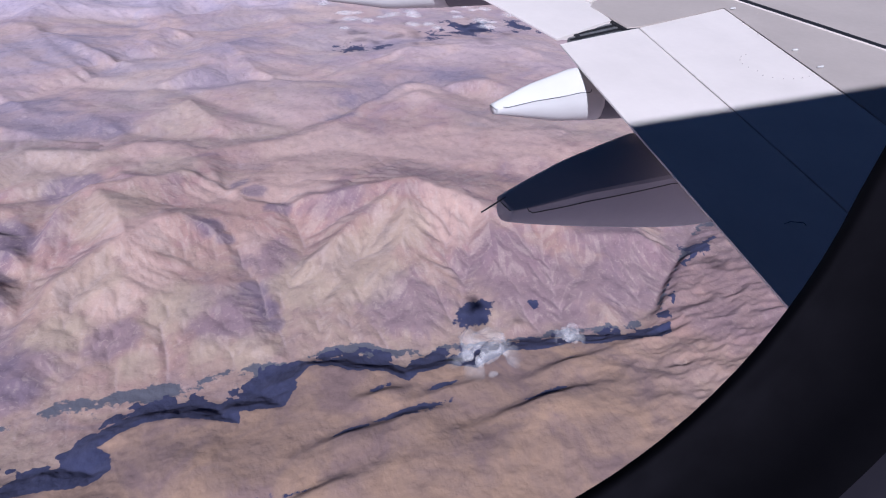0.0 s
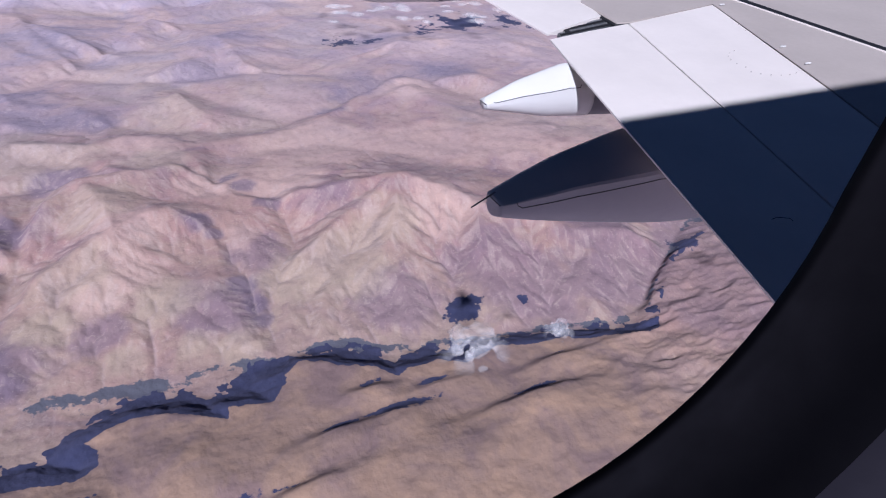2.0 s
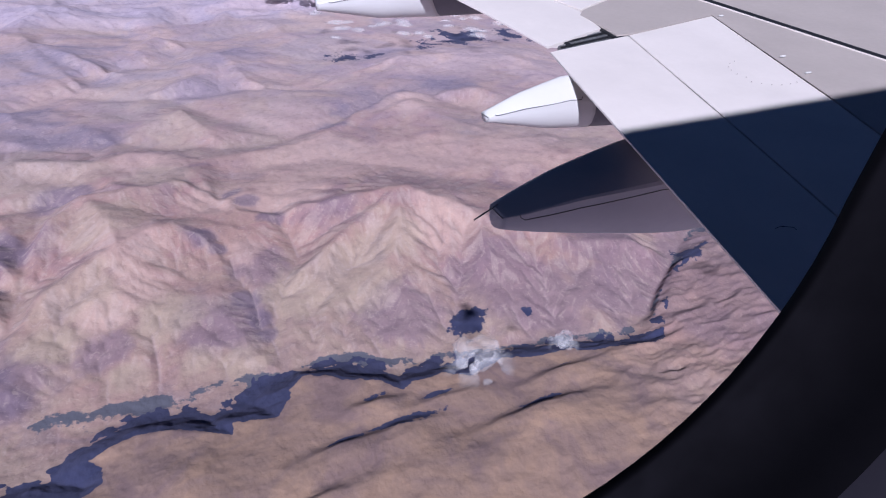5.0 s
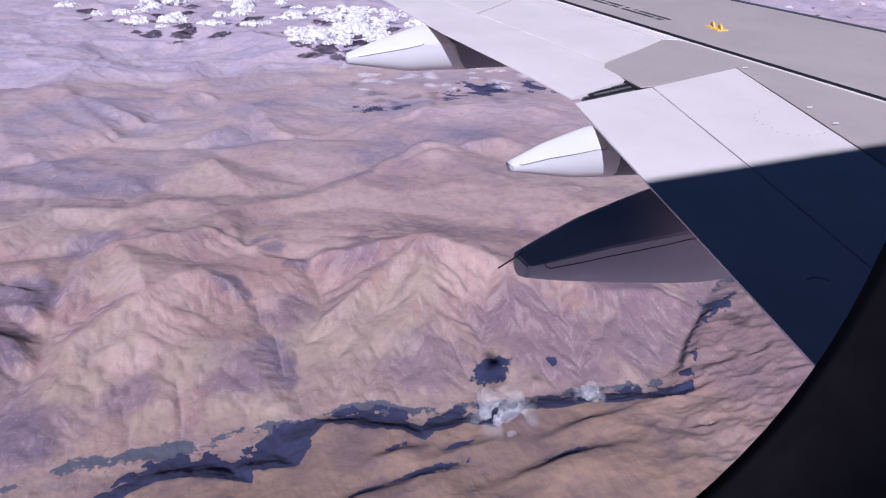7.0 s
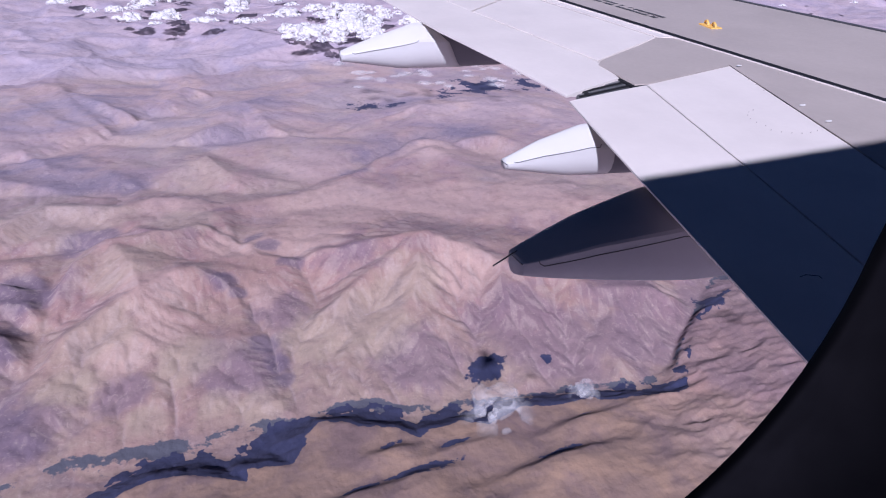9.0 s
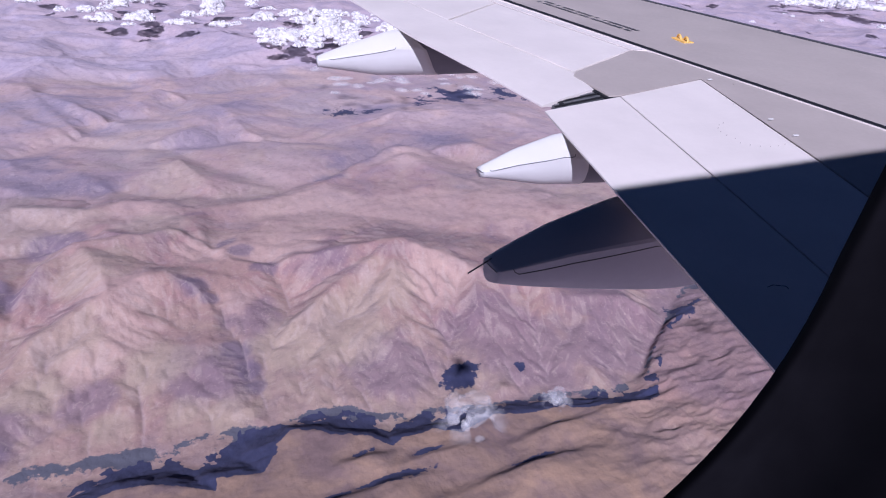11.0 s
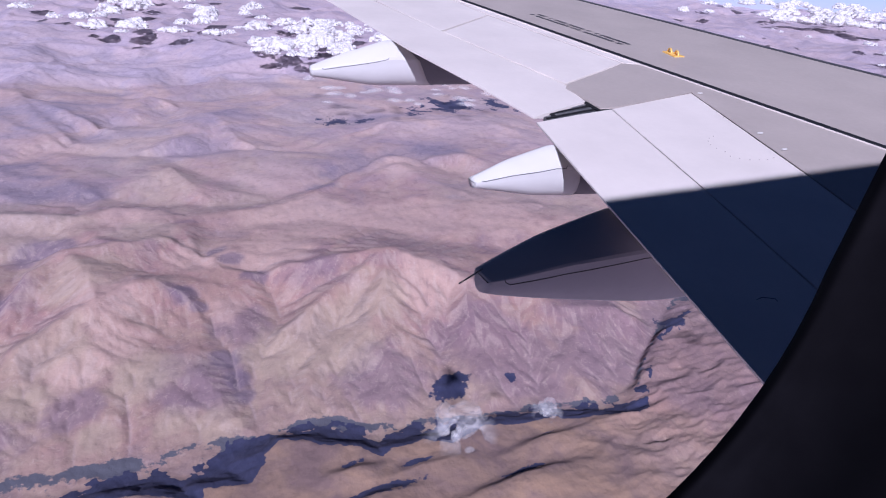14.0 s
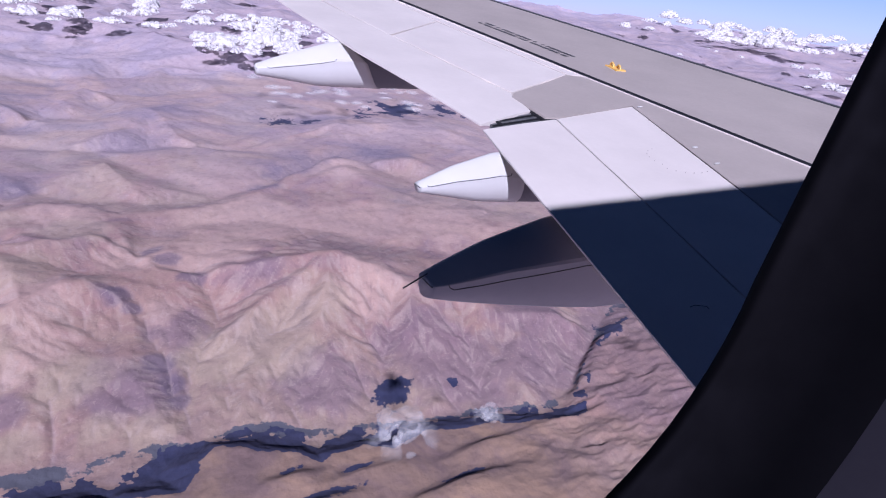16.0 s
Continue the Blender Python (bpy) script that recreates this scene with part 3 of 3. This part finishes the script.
wedge("outboard_flap", airliner, WING_PALE, [(2.80, 4.20), (2.73, 5.07), (2.58, 6.33), (2.44, 8.81), (2.2, 11.9)], [(3.52, 4.50), (3.63, 5.00), (3.43, 6.33), (3.12, 8.81), (2.87, 11.9)], "pale grey outboard trailing-edge flap")
slab("outboard_spoiler", airliner, WING_PALE, [(3.65, 5.01), (4.80, 5.625), (4.43, 8.03), (3.332, 7.115)], 0.0, 0.05, "pale grey outboard spoiler panel", 0.004)
slab("outer_panel", airliner, WING_PALE, [(3.318, 7.145), (4.44, 8.07), (4.36, 9.45), (4.0, 11.9), (2.888, 11.9), (3.143, 8.81)], 0.0, 0.05, "", 0.004)
# dark strip laid under the hinge line to stand for shade in the gap
slab("hinge_gap_shade", wing, DARK_METAL, [(2.264, -0.5), (3.150, 2.66), (3.60, 4.25), (3.66, 4.27), (3.220, 2.66), (2.284, -0.5)], -0.010, 0.02, "dark strip as shade in the gap ahead of the inboard flap", 0)
slab("skin_strip", wing, WING_PALE, [(4.83, 5.61), (4.46, 8.06), (4.37, 9.45), (4.415, 9.45), (4.995, 5.56)], 0.003, 0.03, "pale strip of wing skin", 0)
slab("skin_gap", wing, BLACK, [(5.89, -0.4), (5.41, 2.96), (5.0, 5.51), (4.42, 9.45), (4.1, 11.6), (4.21, 11.6), (4.535, 9.45), (5.11, 5.51), (5.51, 2.96), (5.98, -0.4)], 0.010, 0.03, "black gap along the wing skin", 0)
slab("gap_lip", wing, WING_PALE, [(5.875, -0.4), (5.395, 2.96), (4.985, 5.51), (4.405, 9.45), (4.42, 9.45), (5.0, 5.51), (5.41, 2.96), (5.89, -0.4)], 0.012, 0.03, "white lip beside the gap", 0)

nose = [(9.98, -0.4), (8.98, 2.96), (8.58, 4.30), (8.22, 5.51), (7.2, 9.45), (6.55, 11.8)]
# shaded side of the leading edge, imitated by a dark strip
slab("leading_edge_shade", wing, DARK_METAL, [(x - 0.42, y) for x, y in nose] + [(x - 0.335, y) for x, y in nose[::-1]], 0.004, 0.02, "dark strip painted as shade along the leading edge", 0)

# flap track gear in the gap between the two flaps
gear = slab("flap_gear", airliner, DARK_METAL, [(2.87, 4.155), (3.50, 4.285), (3.58, 4.70), (3.50, 4.495), (2.97, 4.315)], -0.022, 0.03, "dark metal flap gear in the gap", 0.004)
for k in range(4):
    y = 4.20 + 0.045 * k
    slab("gear_rail", gear, BARE_METAL if k % 2 else BLACK, [(2.93 + 0.03 * k, y), (3.50, y + 0.13), (3.50, y + 0.145), (2.93 + 0.03 * k, y + 0.015)], -0.012 - 0.004 * (k % 2), 0.012, "", 0)
slab("gear_end", gear, BLACK, [(3.00, 4.21), (3.04, 4.215), (3.05, 4.33), (3.01, 4.325)], -0.010, 0.012, "", 0)
# black strip that imitates the shade under the fixed panel's rear edge
slab("panel_shade", gear, BLACK, [(3.49, 4.27), (3.66, 4.275), (3.66, 4.292), (3.535, 4.305), (3.555, 4.86), (3.52, 4.86)], -0.006, 0.02, "black strip as shade behind the fixed panel", 0)

# small fittings on the upper skin
for x, y in ((4.86, 4.50), (4.535, 3.49), (4.43, 3.16)):
    bm = bmesh.new()
    bmesh.ops.create_cube(bm, size=1, matrix=Matrix.Translation(on_wing(x, y, 0.016)) @ Matrix.Rotation(radians(-8), 4, "Z") @ Matrix.Diagonal((0.055, 0.014, 0.014, 1)))
    bmesh.ops.bevel(bm, geom=bm.edges[:], offset=0.004, segments=2, affect="EDGES")
    solid("hinge_bracket", wing, WHITE, bm, "small white hinge bracket")
dot = bpy.data.meshes.new("fastener")
bm = bmesh.new()
bmesh.ops.create_cone(bm, cap_ends=True, segments=8, radius1=0.004, radius2=0.003, depth=0.006)
bm.to_mesh(dot)
bm.free()
dot.materials.append(WING_GREY)
spots = [(4.12 + 0.25 * math.cos(a), 3.31 + 0.22 * math.sin(a)) for a in np.linspace(radians(105), radians(200), 6)]
spots += [(4.10 + 0.27 * math.cos(a), 3.24 + 0.2 * math.sin(a)) for a in np.linspace(radians(205), radians(290), 6)]
spots += [(4.70 - 0.055 * k, 4.30 - 0.14 * k) for k in range(4)] + [(5.02 + 0.05 * k, 4.35 - 0.13 * k) for k in range(3)]
for x, y in spots:
    ob = new("fastener", dot)
    ob.location = on_wing(x, y, 0.011)
    ob.parent = wing

tube("drain_hook", wing, SEAM, [on_wing(2.50, 1.70, 0.0), on_wing(2.52, 1.685, 0.02), on_wing(2.57, 1.655, 0.022), on_wing(2.60, 1.655, 0.0)], 0.0018, "small dark hook")

# yellow rope hook: base plate and two raised eyes
hook = slab("rope_hook", wing, YELLOW, [(5.72, 5.80), (5.75, 6.04), (5.88, 6.03), (5.87, 5.79)], 0.012, 0.02, "yellow rope hook on the wing", 0.004)
for dy in (-0.06, 0.06):
    tube("hook_eye", hook, YELLOW, [on_wing(5.81 + 0.02 * math.cos(a), 5.92 + dy + 0.05 * math.cos(a), 0.01 + 0.04 * math.sin(a)) for a in np.linspace(0, math.pi, 9)], 0.013)

# two lines of stencilled marks beside the gap, too small to read
bm = bmesh.new()
random.seed(4)
for line in (0.15, 0.265):
    t = 0.0
    while t < 1.0:
        w = random.choice((0.018, 0.028, 0.036))
        if random.random() > 0.16:
            x, y = 5.27 - 0.25 * t * 1.0 + line, 6.40 + 1.72 * t
            q = [(x - 0.028, y), (x + 0.028, y), (x + 0.024, y + w * 1.3), (x - 0.032, y + w * 1.3)]
            bm.faces.new([bm.verts.new(on_wing(u, v, 0.0045)) for u, v in q])
        t += w * 1.15
for f in bmesh.ops.extrude_face_region(bm, geom=bm.faces[:])["geom"]:
    if isinstance(f, bmesh.types.BMVert):
        f.co.z += 0.002
solid("stencil_marks", wing, DARK_METAL, bm, "two lines of small dark stencilled marks")["kind"] = "stuff"


SECTION = [(0.0, 1.0), (0.16, 0.96), (0.56, 0.70), (0.94, 0.36), (1.0, 0.26), (0.99, -0.2), (0.80, -0.62), (0.48, -0.88), (0.2, -0.98), (0.0, -1.0)]


BROAD_SECTION = [(0.0, 1.0), (0.12, 0.985), (0.54, 0.86), (0.96, 0.66), (1.0, 0.60), (0.99, -0.10), (0.80, -0.62), (0.48, -0.88), (0.2, -0.98), (0.0, -1.0)]


def section(turn, outline):
    """The fairing's outline, 0 at the ridge to 1 at the keel down the inboard side, and on to 2 up the other."""
    side = -1 if turn <= 1 else 1
    f = (turn if turn <= 1 else 2 - turn) * (len(outline) - 1)
    k = min(int(f), len(outline) - 2)
    (ax, az), (bx, bz) = outline[k], outline[k + 1]
    if side > 0 and outline is BROAD_SECTION:
        side = 0.35
    return side * (ax + (bx - ax) * (f - k)), az + (bz - az) * (f - k)


def fairing(axis, top, low, half, end, seam, outline=SECTION, neck=0.0, slant=0.0, paint=WHITE, colour="white"):
    """A canoe-shaped flap track fairing: heights of its ridge and keel along x, at y = axis."""
    def at(x, a, out=0.0):
        t = np.interp(x, [p[0] for p in top], [p[1] for p in top])
        b = np.interp(x, [p[0] for p in low], [p[1] for p in low])
        s = (x - top[0][0]) / (end - top[0][0])
        w = half * min(1, 0.30 + 1.6 * max(s, 0) ** 0.75) * (1 if s < 0.7 else max(0.05, 1 - ((s - 0.7) / 0.3) ** 2)) + out
        u, v = section(a, outline)
        return (x, axis + w * u, EYE + (t + b) / 2 + ((t - b) / 2 + out) * v)

    bm = bmesh.new()
    xs = [top[0][0] + (end - top[0][0]) * (k / 44) ** 1.3 for k in range(45)]
    xs = sorted(xs + [neck]) if neck else xs
    # the edge of the flap's painted shade leans forward towards the keel
    lean = lambda x, k: x + slant * min(k, 36 - k) / 18 * max(0, 1 - abs(x - neck) / 0.7) if neck else x
    rings = [[bm.verts.new(at(lean(x, k), k / 18)) for k in range(36)] for x in xs]
    dark = bmesh.new()
    for (xa, a), b in zip(zip(xs, rings), rings[1:]):
        if neck and xa >= neck - 1e-6:
            break
        for k in range(36):
            bm.faces.new((a[k], a[(k + 1) % 36], b[(k + 1) % 36], b[k]))
        for k in (0, 6, 8, 28, 30):
            bm.edges.get((a[k], b[k])).smooth = False
    if neck:
        rest = [[dark.verts.new(at(lean(x, k), k / 18, -0.006)) for k in range(36)] for x in xs if x >= neck - 1e-6]
        for a, b in zip(rest, rest[1:]):
            for k in range(36):
                dark.faces.new((a[k], a[(k + 1) % 36], b[(k + 1) % 36], b[k]))
        dark.faces.new(rest[-1][::-1])
        for ring in rings[xs.index(neck) + 1:]:
            for v in ring:
                bm.verts.remove(v)
        bm.faces.new(rings[xs.index(neck)][::-1])
    else:
        bm.faces.new(rings[-1][::-1])
    rim = bm.faces.new(rings[0])
    bmesh.ops.bevel(bm, geom=list(rim.edges), offset=0.012, segments=2, affect="EDGES")
    ob = solid("flap_fairing", airliner, paint, bm, colour + " canoe-shaped flap track fairing", True)
    if neck:
        solid("fairing_neck_shade", ob, NECK_SHADE, dark, "front of the fairing painted dark as the flap's shade", True)
    x0, x1, a0, a1 = seam
    up0 = a0 - 0.12
    line = [at(x0, up0, 0.001), at(x0 + 0.006, a0 - 0.03, 0.001), at(x0 + 0.03, a0, 0.001)]
    line += [at(x0 + (x1 - x0) * k / 24, a0 + (a1 - a0) * k / 24, 0.001) for k in range(2, 24)]
    line += [at(x1, a1 - 0.02, 0.001), at(x1 + 0.01, a1 - 0.08, 0.001)]
    tube("panel_seam", ob, SEAM, line, 0.0028, "dark panel seam")
    tip = Vector(at(top[0][0] + 0.02, 0.12))
    if outline is BROAD_SECTION:
        tube("static_wick", ob, SEAM, [tip, tip + Vector((-0.15, 0.0, -0.07))], 0.0045, "thin dark static wick")
    return ob


# nearest fairing: its grey is white paint with the shade put in
fairing(2.80, [(1.61, -1.68), (1.80, -1.60), (2.02, -1.52), (2.25, -1.465), (2.48, -1.415), (4.6, -1.45)], [(1.62, -1.815), (1.83, -1.868), (2.09, -1.922), (2.42, -1.985), (2.76, -2.042), (3.3, -2.10), (4.6, -1.9)], 0.42, 4.6, (1.69, 2.55, 0.50, 0.46), BROAD_SECTION, paint=FAIRING_SHADED, colour="grey")
fairing(3.70, [(2.01, -1.475), (2.27, -1.375), (2.62, -1.29), (4.6, -1.40)], [(2.01, -1.55), (2.50, -1.66), (2.89, -1.70), (3.2, -1.73), (4.6, -1.6)], 0.17, 4.6, (2.06, 2.70, 0.44, 0.40), neck=2.79, slant=0.06)
fairing(6.80, [(1.65, -1.26), (1.95, -1.16), (2.49, -1.01), (4.4, -1.1)], [(1.64, -1.37), (2.32, -1.49), (3.09, -1.52), (3.6, -1.53), (4.4, -1.4)], 0.17, 4.4, (1.76, 2.47, 0.47, 0.44), neck=2.62, slant=0.48)


# ---- fuselage and cabin window ----
FC_Y, FC_Z, FR = -1.85, EYE - 0.08, 2.08


def contour(grow, n=64):
    """Rounded window outline (x, z) about the eye, enlarged by grow metres."""
    cx, cz, hx, hz, r = 0.045, 0.003, 0.130 + grow, 0.183 + grow, 0.110 + grow
    out = []
    for k in range(n):
        a = 2 * math.pi * k / n
        c, s = math.cos(a), math.sin(a)
        x, z = cx + math.copysign(hx - r, c) + r * c, cz + math.copysign(hz - r, s) + r * s
        out.append((x + (0.22 * max(0, z + 0.075) if c > 0 else 0), z))
    return out


def loft(name, parent, mat, rings, label="", smoothed=True):
    bm = bmesh.new()
    made = [[bm.verts.new(p) for p in ring] for ring in rings]
    n = len(made[0])
    for a, b in zip(made, made[1:]):
        for k in range(n):
            bm.faces.new((a[k], a[(k + 1) % n], b[(k + 1) % n], b[k]))
    return solid(name, parent, mat, bm, label, smoothed)


def ring_at(grow, y):
    return [(x, y, EYE + z) for x, z in contour(grow)]


def rect_ring(x0, x1, z0, z1, y=None, lift=0.004):
    """A rectangle (x, z) about the eye, on the plane y or, without y, on the fuselage skin."""
    out = []
    for k in range(64):
        a = 2 * math.pi * k / 64
        c, s = math.cos(a), math.sin(a)
        m = max(abs(c), abs(s))
        z = EYE + (z1 if s > 0 else -z0) * s / m
        out.append((0.045 + (x1 - 0.045 if c > 0 else 0.045 - x0) * c / m, FC_Y + math.sqrt(FR ** 2 - (z - FC_Z) ** 2) + lift if y is None else y, z))
    return out


def shell(name, radius, mat, x_from, x_to, label):
    """Fuselage tube with a hole at the window."""
    bm = bmesh.new()
    angles = [radians(a) for a in np.concatenate([np.arange(0, 360, 3.0)])]
    xs = sorted(set([x_from, x_to, -0.36, 0.45] + list(np.linspace(x_from, x_to, 20))))
    grid = [[bm.verts.new((x, FC_Y + radius * math.cos(a), FC_Z + radius * math.sin(a))) for a in angles] for x in xs]
    n = len(angles)
    for i in range(len(xs) - 1):
        for k in range(n):
            hole = -0.37 < xs[i] < 0.44 and xs[i + 1] < 0.46 and math.cos(angles[k]) > 0 and -0.36 < FC_Z - EYE + radius * math.sin(angles[k] + radians(1.5)) < 0.36
            if not hole:
                bm.faces.new((grid[i][k], grid[i + 1][k], grid[i + 1][(k + 1) % n], grid[i][(k + 1) % n]))
    bm.faces.new(grid[0])
    bm.faces.new(grid[-1][::-1])
    return solid(name, airliner, mat, bm, label, False)


fuselage = shell("fuselage", FR, NAVY, -2.6, 8.0, "dark navy painted fuselage skin")
loft("window_belt", fuselage, NAVY, [ring_at(0.115, 0.140), rect_ring(-0.40, 0.49, -0.46, 0.46)], "", False)
cabin_wall = loft("cabin_wall", airliner, CABIN, [ring_at(0.030, 0.066), ring_at(0.036, 0.058), ring_at(0.052, 0.045), ring_at(0.08, 0.034), rect_ring(-0.5, 2.4, -0.95, 0.42, 0.026), rect_ring(-0.5, 2.45, -1.3, 0.44, None, -0.05)], "plastic cabin side wall around a window, coloured dark as shade")
loft("window_seal", cabin_wall, BLACK, [ring_at(0.115, 0.140), ring_at(0.030, 0.112), ring_at(0.0, 0.100), ring_at(0.004, 0.097), ring_at(0.016, 0.0935), ring_at(0.024, 0.075), ring_at(0.031, 0.064)], "black rubber window seal")
# area lamp added to brighten the cabin wall, in place of unseen far-side windows
lamp = new("cabin_fill", bpy.data.lights.new("cabin_fill", "AREA"))
lamp.data.shape, lamp.data.size, lamp.data.size_y, lamp.data.energy, lamp.data.color = "RECTANGLE", 6.0, 0.35, 25.0, (0.95, 0.84, 1.0)
lamp.matrix_world = look((0.3, FC_Y - 1.85, EYE + 0.05), (0.3, 0.0, EYE - 0.1))


# ---- clouds ----
def cloud_material(name, thin):
    m, nt, b = material(name, 1.0)
    b.inputs["Specular IOR Level"].default_value = 0.0
    b.inputs["Base Color"].default_value = (0.80, 0.775, 0.755, 1)
    pos = nt.nodes.new("ShaderNodeTexCoord").outputs["Object"]
    if thin:
        # vapour: densest in the middle, torn into strands, gone at the rim
        far = node(nt, "ShaderNodeVectorMath")
        far.operation = "LENGTH"
        nt.links.new(pos, far.inputs[0])
        dense = nt.nodes.new("ShaderNodeMapRange")
        dense.inputs[1].default_value, dense.inputs[2].default_value, dense.inputs[3].default_value, dense.inputs[4].default_value = 0.5, 8.5, 0.55, 0.0
        nt.links.new(far.outputs["Value"], dense.inputs[0])
        stretch = nt.nodes.new("ShaderNodeMapping")
        stretch.inputs["Rotation"].default_value, stretch.inputs["Scale"].default_value = (0.3, 0.5, 0.9), (0.45, 1.6, 0.9)
        nt.links.new(pos, stretch.inputs[0])
        n = noise_at(nt, stretch.outputs[0], 0.3, 6, 0.58, 0.6)
        torn = ramp(nt, n, [(0.32, (0.2, 0.2, 0.2)), (0.70, (1, 1, 1))])
        nt.links.new(maths(nt, "MULTIPLY", dense.outputs[0], torn), b.inputs["Alpha"])
    else:
        n = noise_at(nt, pos, 0.06, 3, 0.5)
        bumped(nt, b, n, 3.0, 0.3)
        nt.links.new(ramp(nt, n, [(0.34, (0.30, 0.30, 0.30)), (0.60, (0.72, 0.72, 0.72))]), b.inputs["Alpha"])
    return m


CLOUD, WISP = cloud_material("cloud_white", False), cloud_material("cloud_wisp", True)


def cloud_mesh(name, seed, wide, tall, puffs, mat, grain=0.05, flat=0.75):
    """Overlapping puffs fused into one skin, then roughened at three sizes."""
    rnd = random.Random(seed)
    bm = bmesh.new()
    for k in range(puffs):
        a, r = rnd.uniform(0, 6.283), wide * rnd.random() ** 0.7
        fall = 1 - (r / wide) ** 2
        size = wide * rnd.uniform(0.10, 0.26) * (0.55 + 0.6 * fall)
        at = Vector((r * math.cos(a), r * math.sin(a) * flat, tall * fall * rnd.uniform(0.0, 1.0)))
        bmesh.ops.create_icosphere(bm, subdivisions=2, radius=size, matrix=Matrix.Translation(at) @ Matrix.Diagonal((rnd.uniform(0.8, 1.5), rnd.uniform(0.8, 1.4), 0.85, 1)))
    me = bpy.data.meshes.new(name)
    bm.to_mesh(me)
    bm.free()
    tmp = new(name, me)
    fuse = tmp.modifiers.new("fuse", "REMESH")
    fuse.mode, fuse.voxel_size = "VOXEL", wide * grain
    made = bpy.data.meshes.new_from_object(tmp.evaluated_get(bpy.context.evaluated_depsgraph_get()))
    bpy.data.objects.remove(tmp)
    bpy.data.meshes.remove(me)
    bm = bmesh.new()
    bm.from_mesh(made)
    bm.normal_update()
    for v in bm.verts:
        q = v.co / wide + Vector((seed, 0, 0))
        v.co += v.normal * wide * (0.11 * noise.noise(q * 3.0) + 0.055 * noise.noise(q * 7) + 0.02 * noise.noise(q * 16))
        if v.co.z < -0.08 * wide:
            v.co.z = -0.08 * wide + 0.3 * (v.co.z + 0.08 * wide)
    bm.to_mesh(made)
    bm.free()
    made.name = name
    made.polygons.foreach_set("use_smooth", [True] * len(made.polygons))
    made.materials.clear()
    made.materials.append(mat)
    return made


KINDS = [cloud_mesh("cumulus_cloud", 11 + k, 38, 15 + 3 * (k % 3), 34 + 6 * k, CLOUD) for k in range(5)]
rnd = random.Random(7)
# number, bearing (middle, spread), distance from, to, size from, to
FIELDS = [(58, 14, 6, 1250, 1800, 0.28, 0.95), (42, 1, 9, 1550, 2700, 0.4, 1.05), (62, 55, 8, 2900, 4250, 0.7, 1.6), (14, 60, 2.5, 1800, 2350, 0.3, 0.75), (4, 52, 3, 2000, 2600, 0.2, 0.4)]
for count, middle, spread, near_r, far_r, small, large in FIELDS:
    for k in range(count):
        az, r = radians(rnd.gauss(middle, spread * 0.6)), rnd.uniform(near_r, far_r)
        ob = tagged(new("cumulus_cloud", KINDS[rnd.randrange(5)]), "puffy white cumulus cloud over the mountains", "cloud", "scattered cumulus clouds")
        size = rnd.uniform(small, large)
        ob.matrix_world = Matrix.Translation((r * math.sin(az), r * math.cos(az), rnd.uniform(38, 48))) @ Matrix.Rotation(rnd.uniform(0, 6.28), 4, "Z") @ Matrix.Diagonal((size, size, size * rnd.uniform(0.7, 1.1), 1))

# thin flat clouds over the far plains: bearing, distance, size
VEIL = cloud_mesh("wispy_cloud", 37, 10.0, 3.5, 34, WISP, 0.05)
for k in range(26):
    bearing, r, size = rnd.uniform(12, 30), rnd.uniform(890, 1090), rnd.uniform(0.7, 1.7)
    ob = tagged(new("wispy_cloud", VEIL), "thin flat white cloud over the plain", "cloud", "thin flat clouds")
    ob.matrix_world = Matrix.Translation((r * math.sin(radians(bearing)), r * math.cos(radians(bearing)), 40)) @ Matrix.Rotation(bearing, 4, "Z") @ Matrix.Diagonal((size * 1.4, size, size * 0.5, 1))

for k, (x, y, z, wide) in enumerate(((71.2, 126.5, 120, 14), (100.5, 124.4, 120, 6.5), (304.5, 202.8, 56, 15.0))):
    ob = tagged(new("wispy_cloud", cloud_mesh("wispy_cloud", 31 + k, 10.0, 4.5, 30, WISP, 0.045)), "thin torn white cloud above the gorge", "cloud")
    ob.matrix_world = Matrix.Translation((x, y, z)) @ Matrix.Scale(wide / 10.0, 4)


# ---- pale sky low over the far ranges ----
def sky_backdrop():
    m = bpy.data.materials.new("low_sky")
    m.use_nodes = True
    nt = m.node_tree
    nt.nodes.clear()
    up = node(nt, "ShaderNodeSeparateXYZ")
    nt.links.new(nt.nodes.new("ShaderNodeNewGeometry").outputs["Position"], up.inputs[0])
    t = nt.nodes.new("ShaderNodeMapRange")
    t.inputs[1].default_value, t.inputs[2].default_value = -40.0, 420.0
    nt.links.new(up.outputs[2], t.inputs[0])
    glow = node(nt, "ShaderNodeEmission", Strength=0.85)
    nt.links.new(ramp(nt, t.outputs[0], [(0.0, (0.72, 0.70, 0.86)), (0.3, (0.60, 0.70, 0.86)), (1.0, (0.30, 0.50, 0.74))]), glow.inputs[0])
    out = nt.nodes.new("ShaderNodeOutputMaterial")
    nt.links.new(glow.outputs[0], out.inputs[0])
    bm = bmesh.new()
    rows = [[bm.verts.new((4392 * math.sin(radians(a)), 4392 * math.cos(radians(a)), z)) for a in range(-40, 92, 3)] for z in (-60, 420)]
    for k in range(len(rows[0]) - 1):
        bm.faces.new((rows[0][k], rows[0][k + 1], rows[1][k + 1], rows[1][k]))
    me = bpy.data.meshes.new("backdrop")
    bm.to_mesh(me)
    bm.free()
    me.materials.append(m)
    return tagged(new("backdrop", me), "pale blue sky low over the far horizon", "sky", kind="structure")


sky_backdrop()
